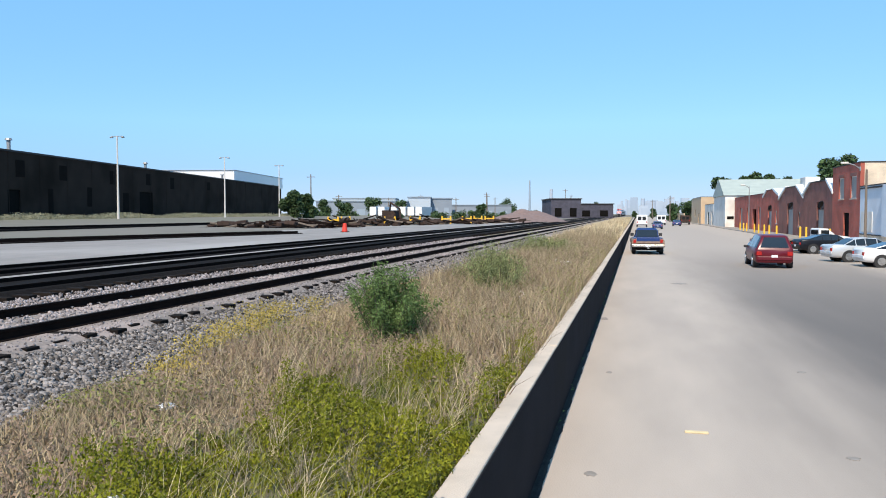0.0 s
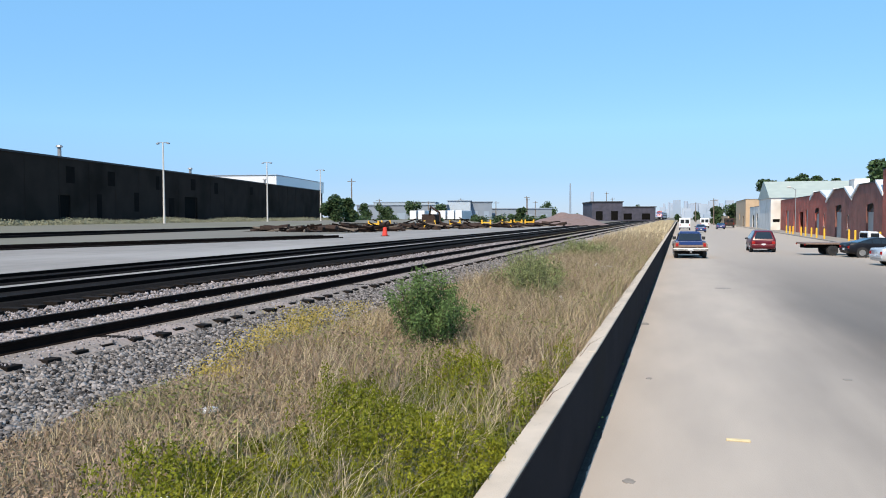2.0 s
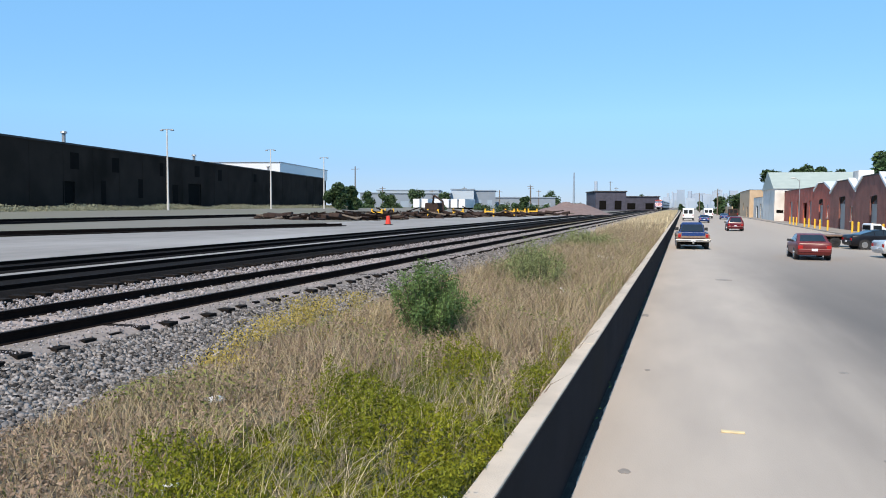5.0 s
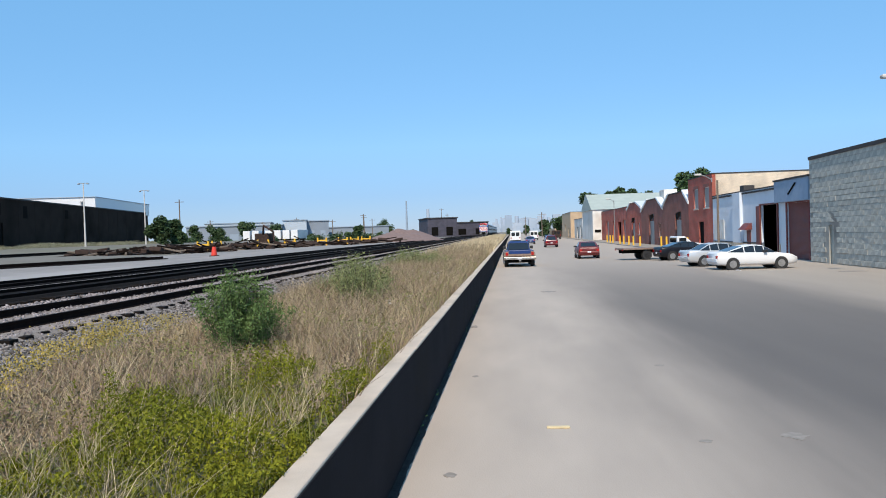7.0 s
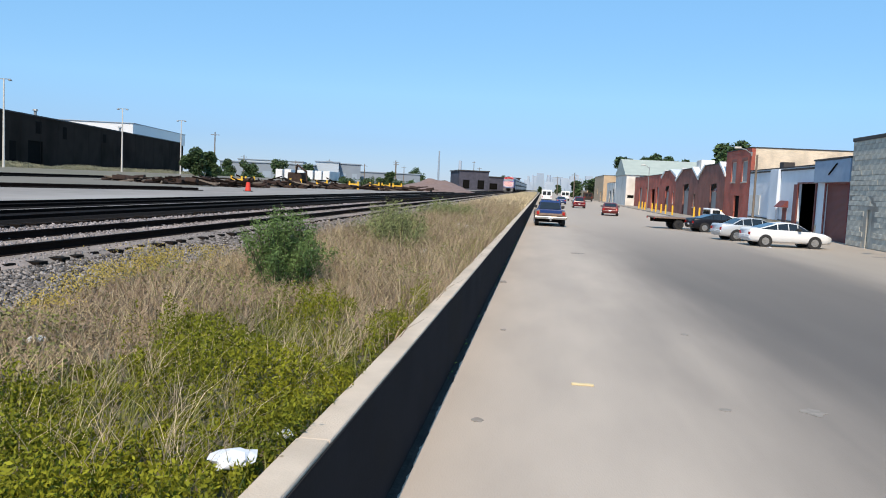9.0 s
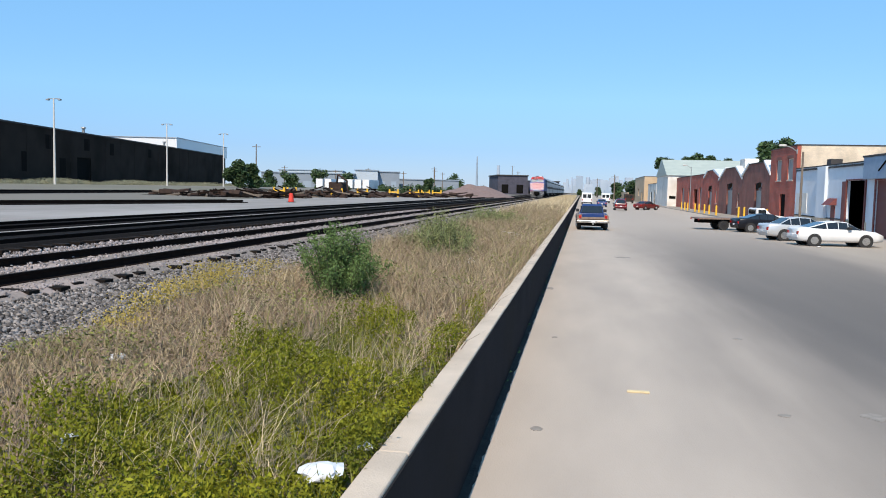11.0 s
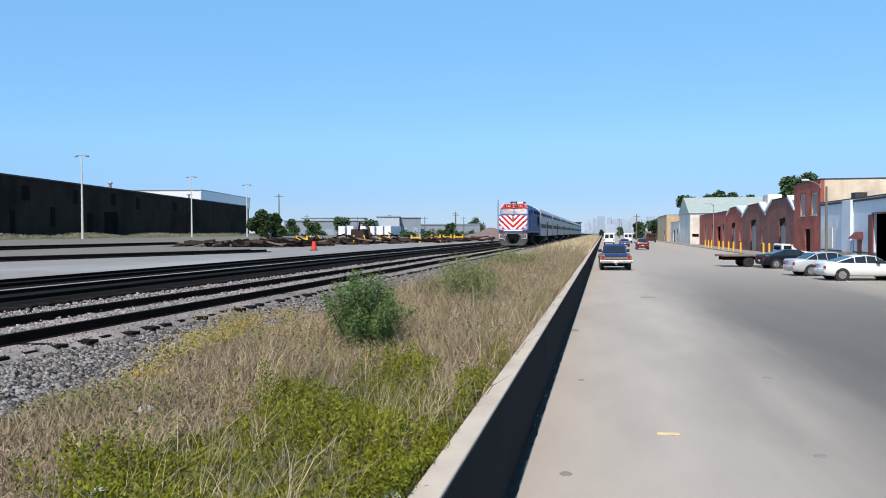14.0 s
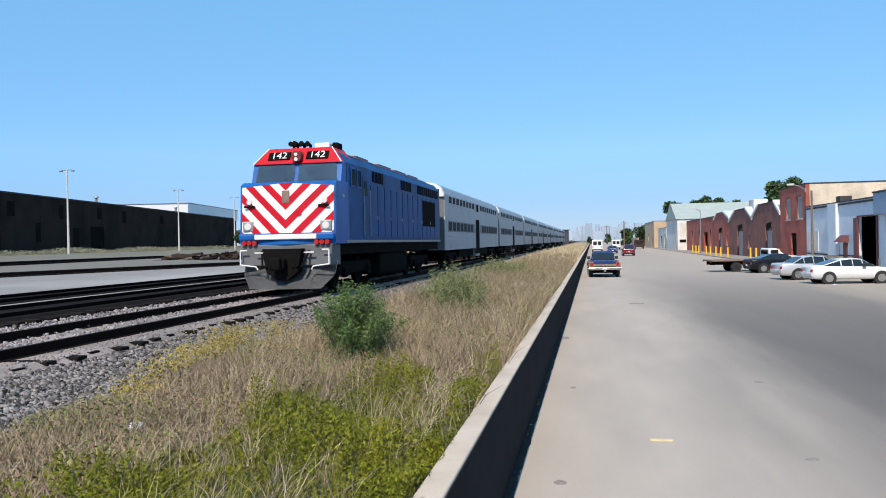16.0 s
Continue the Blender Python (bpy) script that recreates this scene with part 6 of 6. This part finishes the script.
CLUMPS = [(-5.75, 11.4, 0.52), (-5.7, 10.5, 0.36), (-5.6, 9.9, 0.36), (-5.55, 9.2, 0.32), (-5.9, 12.6, 0.36), (-5.8, 13.8, 0.34), (-5.9, 11.8, 0.3), (-5.3, 8.2, 0.24), (-5.0, 15.5, 0.34), (-5.2, 18.0, 0.34), (-4.7, 10.0, 0.24)]
CLUMPS += [(rg.uniform(-5.6, -4.6), 6.5 + 16 * rg.rand(), rg.uniform(0.14, 0.26)) for k in range(12)]
for cx, cy, hh in CLUMPS:
    m = int(2600 * hh)
    t = rg.rand(m)
    gx.append(cx + rg.normal(0, 0.09 + 0.12 * t * hh / 0.4, m))
    gy.append(cy + rg.normal(0, 0.12 + 0.14 * t * hh / 0.4, m))
    gz.append(0.91 + t * hh)
v, f = leaves(np.concatenate(gx), np.concatenate(gy), np.concatenate(gz), 0.016, 10, 1.2)
soup("golden_weeds", v, f, M["goldflower"], "golden yellow weeds at the ballast edge", "weeds")
# strip of dusty green by the warehouse
n = 45000
yy = rg.uniform(45, 245, n)
xx = -83.7 - (yy - 90.4) * 0.187 + rg.uniform(2, 11, n)
v, f = leaves(xx, yy, 1.9 + rg.rand(n) * 1.2 * (0.25 + 0.75 * patch(xx, yy, 4, 1)), 0.13, 12, 1.2)
soup("dusty_scrub", v, f, M["scrub"], "pale dusty scrub along the warehouse wall", "weeds")
n = 900
yy = rg.uniform(2, 60, n)
xx = -0.99 + 0.0031 * yy + rg.uniform(0, 0.05, n)
k = patch(xx * 0, yy, 0.35, 4) > 0.72
v, f = leaves(xx[k], yy[k], rg.rand(k.sum()) * 0.09, 0.022, 14)
soup("crack_weeds", v, f, M["bushleaf"], "small weeds in the joint at the wall's foot", "weeds")


def bush(x, y, z, r, h, n, seed, label, material="bushleaf", leaf=0.022):
    """Many rising twigs, each closely set with small leaves, ragged at the top."""
    rb_ = np.random.RandomState(seed)
    b = thing("bush", pose(x, y, z), label, "bush", "bushes on the bank")
    bm = bmesh.new()
    cs = []
    twigs = 70
    for k in range(twigs):
        a, t = rb_.uniform(0, 6.28), rb_.rand() ** 0.6
        p0 = np.array([math.cos(a) * r * 0.25 * t, math.sin(a) * r * 0.25 * t, 0.0])
        top = np.array([math.cos(a) * r * t * rb_.uniform(0.75, 1.15), math.sin(a) * r * t * rb_.uniform(0.75, 1.15), h * (1.0 - 0.45 * t * t) * rb_.uniform(0.75, 1.12)])
        cyl(bm, tuple(p0), tuple(p0 + (top - p0) * 0.95), 0.007, 0.003, 4)
        m = n // twigs
        q = rb_.rand(m) ** 0.8
        c = p0 + (top - p0) * (0.12 + 0.9 * q)[:, None] + rb_.normal(0, 1, (m, 3)) * (r * 0.13 * (1.15 - 0.75 * q))[:, None]
        cs.append(c)
    c = np.concatenate(cs)
    c[:, 2] = np.clip(c[:, 2], 0.02, None)
    v, f = leaves(c[:, 0], c[:, 1], c[:, 2], leaf, seed, 1.0, 0.35)
    ob = soup("foliage", v, f, M[material], "", "")
    ob.parent = b
    part("stem", bm, M["bark"], b)
    return b


bush(-3.36, 10.6, 0.93, 0.66, 1.16, 17000, 21, "dense green bush growing in the dry grass")
bush(-2.85, 16.6, 0.93, 0.78, 1.1, 9000, 22, "grey-green bush among dry grass beside the wall", "greybush")
bush(-3.3, 18.5, 0.93, 0.95, 1.1, 8000, 23, "grey-green bush among dry grass beside the wall", "greybush", 0.028)
bush(-3.9, 34, 0.93, 1.6, 0.9, 5000, 24, "low green bush far along the bank", "greybush", 0.045)


def tree(x, y, z, h, r, seed, label="leafy green tree with an uneven crown", leaf=0.28, n=5000, group="distant trees", low=0.15):
    rt = np.random.RandomState(seed)
    t = thing("tree", pose(x, y, z), label, "tree", group)
    bm = bmesh.new()
    cyl(bm, (0, 0, 0), (0, 0, h * 0.55), 0.035 * h, 0.02 * h, 8)
    cs = []
    for k in range(12):
        a, rr, zz = rt.uniform(0, 6.28), r * rt.uniform(0.15, 0.75), h * (low + (0.88 - low) * rt.rand())
        p = np.array([math.cos(a) * rr, math.sin(a) * rr, zz])
        cyl(bm, (0, 0, h * 0.3), tuple(p), 0.012 * h, 0.004 * h, 5)
        m = n // 12
        d = rt.normal(size=(m, 3))
        d /= np.linalg.norm(d, axis=1)[:, None]
        cs.append(p + d * r * rt.uniform(0.3, 0.5) * rt.rand(m)[:, None] ** 0.4)
    c = np.concatenate(cs)
    part("trunk", bm, M["bark"], t)
    v, f = leaves(c[:, 0], c[:, 1], c[:, 2], leaf, seed)
    soup("crown", v, f, M["leaf"], "", "").parent = t
    return t


tree(*spot(520, 158), 1.6, 5.6, 3.0, 31, "dark bushy tree at the yard's far edge", 0.3, 6000, low=0.05)
tree(*spot(541, 162), 1.6, 5.0, 2.4, 32, "dark bushy tree at the yard's far edge", 0.3, 6000, low=0.05)
for i, (px, yt, d) in enumerate(((575, 354, 300), (612, 352, 300), (660, 351, 290), (708, 354, 290), (850, 364, 260), (900, 352, 420), (1060, 357, 500), (1222, 350, 270), (1232, 352, 290))):
    h = tall(yt, d) - 0.8
    tree(*spot(px, d), 0.8 if px < 1100 else 0, h, h * 0.5, 40 + i, leaf=0.4, n=2600)
tree(22.5, 225, 0, 14.0, 4.0, 61, "tall green tree behind the white hall", 0.5, 4500)
for i, (x, y) in enumerate(((28, 235), (32, 236), (36.5, 237), (41, 238))):
    tree(x, y, 0, 14.6, 3.8, 62 + i, "tall green tree behind the white hall", 0.5, 3500, low=0.4)
tree(30, 135, 0, 12.8, 4.2, 66, "green tree rising behind the brick workshops", 0.4, 5000, low=0.3)
tree(33.5, 137, 0, 10.4, 3.6, 67, "green tree rising behind the brick workshops", 0.4, 4500)
tree(35.5, 95, 0, 10.6, 2.6, 68, "green tree rising behind the beige wall", 0.35, 3500)

for i, (x, y, h) in enumerate(((13.5, 300, 6.0), (15.0, 325, 7.0), (9.5, 430, 5.5), (0.5, 470, 5.0))):
    tree(x, y, 0, h, h * 0.42, 90 + i, "hazy green tree at the street's far end", 0.5, 1200, low=0.1)
for x, y, h in ((12.0, 285, 9), (9.0, 420, 10)):
    wood_pole(x, y, h)
rlow = random.Random(77)
for k in range(16):
    px = 560 + k * 25 + rlow.uniform(-9, 9)
    tree(*spot(px, rlow.uniform(205, 255)), 1.0, rlow.uniform(1.6, 2.6), rlow.uniform(1.6, 2.8), 300 + k, "low dark bush clump behind the yard", 0.3, 900, low=0.02)

# ---- ballast stones ----
def stones(n, xs, ys, size, seed, zf):
    rs_ = np.random.RandomState(seed)
    x, y = rs_.uniform(*xs, n), ys(rs_, n)
    base = np.array([[-1, -1, -1], [1, -1, -1], [1, 1, -1], [-1, 1, -1], [-1, -1, 1], [1, -1, 1], [1, 1, 1], [-1, 1, 1]], float) * 0.5
    v = base[None] * rs_.uniform(0.55, 1.3, (n, 1, 3)) + rs_.uniform(-0.2, 0.2, (n, 8, 3))
    a, b = rs_.uniform(0, 6.28, n), rs_.uniform(-0.7, 0.7, n)
    ca, sa, cb, sb = np.cos(a)[:, None], np.sin(a)[:, None], np.cos(b)[:, None], np.sin(b)[:, None]
    X, Y, Z = v[..., 0] * cb + v[..., 2] * sb, v[..., 1], -v[..., 0] * sb + v[..., 2] * cb
    v = np.stack([X * ca - Y * sa, X * sa + Y * ca, Z], -1) * (size * rs_.uniform(0.6, 1.35, n))[:, None, None]
    v += np.stack([x, y, zf(x) + rs_.uniform(-0.01, 0.02, n)], -1)[:, None]
    q = np.array([[0, 3, 2, 1], [4, 5, 6, 7], [0, 1, 5, 4], [1, 2, 6, 5], [2, 3, 7, 6], [3, 0, 4, 7]])
    return v.reshape(-1, 3), (np.arange(n)[:, None, None] * 8 + q[None]).reshape(-1, 4)


def shoulder(x):
    return np.interp(x, [-7.62, -5.85], [RAIL - 0.245, 0.925])


v, f = stones(62000, (-7.56, -5.25), near(1.8, 4.0, 60), 0.036, 71, shoulder)
soup("ballast_shoulder", v, f, M["stone"], "loose grey crushed stone on the track shoulder", "ballast")
v, f = stones(3000, (-8.2, -7.64), near(1.8, 4.0, 60), 0.022, 73, lambda x: np.full_like(x, RAIL - 0.165))
soup("ballast_crib", v, f, M["palestone"], "small stones scattered on the dusty sleeper ends", "ballast")
v, f = stones(22000, (-13.0, -7.6), near(1.5, 6.0, 60), 0.04, 72, lambda x: np.interp(x, [-12.6, -10.9, -8.4, -8.2], [0.98, RAIL - 0.17, RAIL - 0.17, RAIL - 0.22]))
soup("ballast_stones", v, f, M["palestone"], "loose grey crushed stone between the tracks", "ballast")
single("ballast_strip", prism(bmesh.new(), [(-16.85, 0.9), (-16.75, RAIL - 0.14), (-16.30, RAIL - 0.14), (-16.2, 0.9)], "y", -40, 300), M["yard"], "narrow pale gravel ridge between two tracks", "ballast", kind="structure")


# ---- small things ----
def rag(x, y, z, w, h, seed, label, name="litter"):
    rr = random.Random(seed)
    bm = bmesh.new()
    bmesh.ops.create_icosphere(bm, subdivisions=2, radius=0.5)
    for v_ in bm.verts:
        k = 1 + 0.45 * noise.noise(v_.co * 3 + Vector((seed, 0, 0)))
        v_.co = Vector((v_.co.x * w * k, v_.co.y * w * 0.7 * k, max(-0.02, v_.co.z * h * k)))
    ob = single(name, bm, M["litter"], label, "litter", "litter")
    ob.matrix_world = pose(x, y, z, rr.uniform(-10, 10), rr.uniform(-10, 10), rr.uniform(0, 180))
    return ob


rag(-1.37, 3.88, 1.10, 0.32, 0.07, 1, "crumpled white plastic sheet in the weeds")
rag(-1.30, 4.5, 1.04, 0.09, 0.08, 2, "crushed white cup beside the wall")
rag(-4.1, 6.3, 1.06, 0.22, 0.06, 3, "torn translucent plastic bag in dry grass")
rag(-2.25, 16.4, 1.12, 0.24, 0.14, 4, "white plastic bag caught in dry grass")
rag(-1.95, 17.6, 1.15, 0.12, 0.1, 5, "scrap of white paper in dry grass")
rag(-2.2, 27.0, 1.1, 0.7, 0.22, 6, "pale crumpled sheeting lying in dry grass")
rag(-2.6, 27.8, 1.1, 0.4, 0.2, 7, "pale crumpled sheeting lying in dry grass")
rag(12.6, 44.6, 0.02, 0.30, 0.06, 8, "flattened white paper on the parking strip")
single("wood_lath", one(0.66, 0.95, 10.46, 10.53, 0.0, 0.025, bev=0.006), M["lath"], "short yellowish wooden lath lying on the road", "wood scrap")


def road_patch(x, y, w, d, seed, label="dark oily patch on the street"):
    rp = random.Random(seed)
    bm = bmesh.new()
    vs = [bm.verts.new((math.cos(a * 0.3927) * w * rp.uniform(0.6, 1.1), math.sin(a * 0.3927) * d * rp.uniform(0.6, 1.1), 0)) for a in range(16)]
    f_ = bm.faces.new(vs)
    r_ = bmesh.ops.extrude_face_region(bm, geom=[f_])
    for v_ in r_["geom"]:
        if isinstance(v_, bmesh.types.BMVert):
            v_.co.z += 0.004
    ob = single("road_patch", bm, M["stainmat"], label, "stain", "stains on the street")
    ob.location = (x, y, 0.001)


for i, (x, y, w, d) in enumerate(((-0.43, 8.56, 0.07, 0.10), (2.47, 9.8, 0.09, 0.09), (3.55, 10.0, 0.16, 0.2), (-0.75, 21.5, 0.12, 0.3), (-0.4, 14.2, 0.06, 0.1), (1.75, 33.0, 0.35, 0.35), (17.3, 41.5, 0.8, 0.5), (2.9, 15.0, 0.09, 0.1))):
    road_patch(x, y, w, d, i)
bm = bmesh.new()
for a, b in (((-3.02, 3.95, 0.9), (-2.97, 3.97, 1.14)), ((-2.97, 3.97, 1.14), (-2.88, 4.0, 1.15))):
    cyl(bm, a, b, 0.011, seg=6)
single("bent_stake", bm, M["litter"], "pale bent stake standing in the weeds", "stake")
# ragged dirt edge, coloured dark to fill out the wall's shadow on the road
bm = bmesh.new()
prev = None
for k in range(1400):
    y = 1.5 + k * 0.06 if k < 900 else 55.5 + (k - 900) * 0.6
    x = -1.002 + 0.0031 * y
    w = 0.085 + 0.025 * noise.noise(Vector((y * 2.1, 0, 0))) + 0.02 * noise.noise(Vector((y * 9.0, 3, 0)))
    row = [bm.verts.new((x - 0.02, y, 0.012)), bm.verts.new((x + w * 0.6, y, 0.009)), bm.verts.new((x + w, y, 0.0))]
    if prev:
        for i in (0, 1):
            bm.faces.new((prev[i], prev[i + 1], row[i + 1], row[i]))
    prev = row
single("gutter_dirt", bm, M["dirtshade"], "ragged dirt along the wall's foot with the wall's shadow painted in", "dirt", kind="structure")
single("road_joint", one(-1.06, 1.4, 6.15, 6.158, 0.0005, 0.003), M["stainmat"], "thin dark joint across the concrete lane", "joint", kind="structure")


# ---- rough blocks of the grey wall ----
BLOCKS, rbk = block_meshes(6), random.Random(23)
rest_v, rest_f = [], []
for row in range(21):
    proud = rbk.choice((0.0, 0.0, -0.012, -0.025))
    for col in range(26):
        y, z = 51.95 - col * 0.8 - (0.4 if row % 2 else 0), 0.2 + row * 0.305
        if 48.3 < y < 50.0 and z < 2.5:
            continue
        me = BLOCKS[rbk.randrange(6)]
        if col < 14:
            ob = new("block", me)
            ob.parent = street_face
            ob.matrix_basis = pose(19.295 + proud + rbk.uniform(-0.008, 0.008), y, z)
        else:
            base = sum(len(a) for a in rest_v)
            rest_v.append([(19.295 + proud + v.co.x, y + v.co.y, z + v.co.z) for v in me.vertices])
            for p in me.polygons:
                rest_f.append([base + i for i in p.vertices])
me = bpy.data.meshes.new("blocks_beyond")
me.from_pydata([v for a in rest_v for v in a], [], rest_f)
me.materials.append(M["block"])
ob = new("blocks_beyond", me)
ob.parent = street_face
tagged(ob, "rough grey blocks", kind="stuff")


# ---- what moves ----
def motions():
    v = 30.3
    def run(offset):
        return [(0, pose(TRACKS[0], 22.8 + offset + v * 16, RAIL)), (8, pose(TRACKS[0], 22.8 + offset + v * 8, RAIL)), (16, pose(TRACKS[0], 22.8 + offset, RAIL))]
    walk(loco, run(0))
    for i, c in enumerate(coaches):
        walk(c, run(19.0 + i * 26.7))
    walk(van, [(0, pose(7.0, 43.3, 0, 0, 0, -1)), (1, pose(6.85, 55.5, 0)), (2, pose(6.6, 67.0, 0)), (3, pose(6.5, 79.0, 0)), (4, pose(6.4, 91.0, 0)), (5.3, pose(6.4, 103.0, 0)),
               (7, pose(6.4, 117.0, 0)), (9, pose(6.2, 123.0, 0)), (12, pose(6.3, 124.0, 0)), (16, pose(6.0, 127.0, 0))])
    walk(sedan, [(0, pose(5.3, -5.0, 0)), (1.6, pose(5.9, 12.0, 0)), (3.2, pose(7.0, 27.6, 0)), (5.3, pose(7.1, 49.9, 0)), (6, pose(6.9, 57.4, 0)), (7, pose(6.95, 68.0, 0)), (8, pose(7.4, 79.5, 0, 0, 0, -2)),
                 (9.2, pose(8.1, 92.5, 0, 0, 0, -5)), (10.4, pose(8.9, 116.0, 0, 0, 0, -14)), (11.3, pose(9.8, 138.0, 0, 0, 0, -62)), (12, pose(13.8, 143.5, 0, 0, 0, -86)), (12.6, pose(21.5, 144.3, 0, 0, 0, -90)), (13.2, pose(24.5, 144.3, 0, 0, 0, -90)), (16, pose(24.5, 144.3, 0, 0, 0, -90))])


motions()
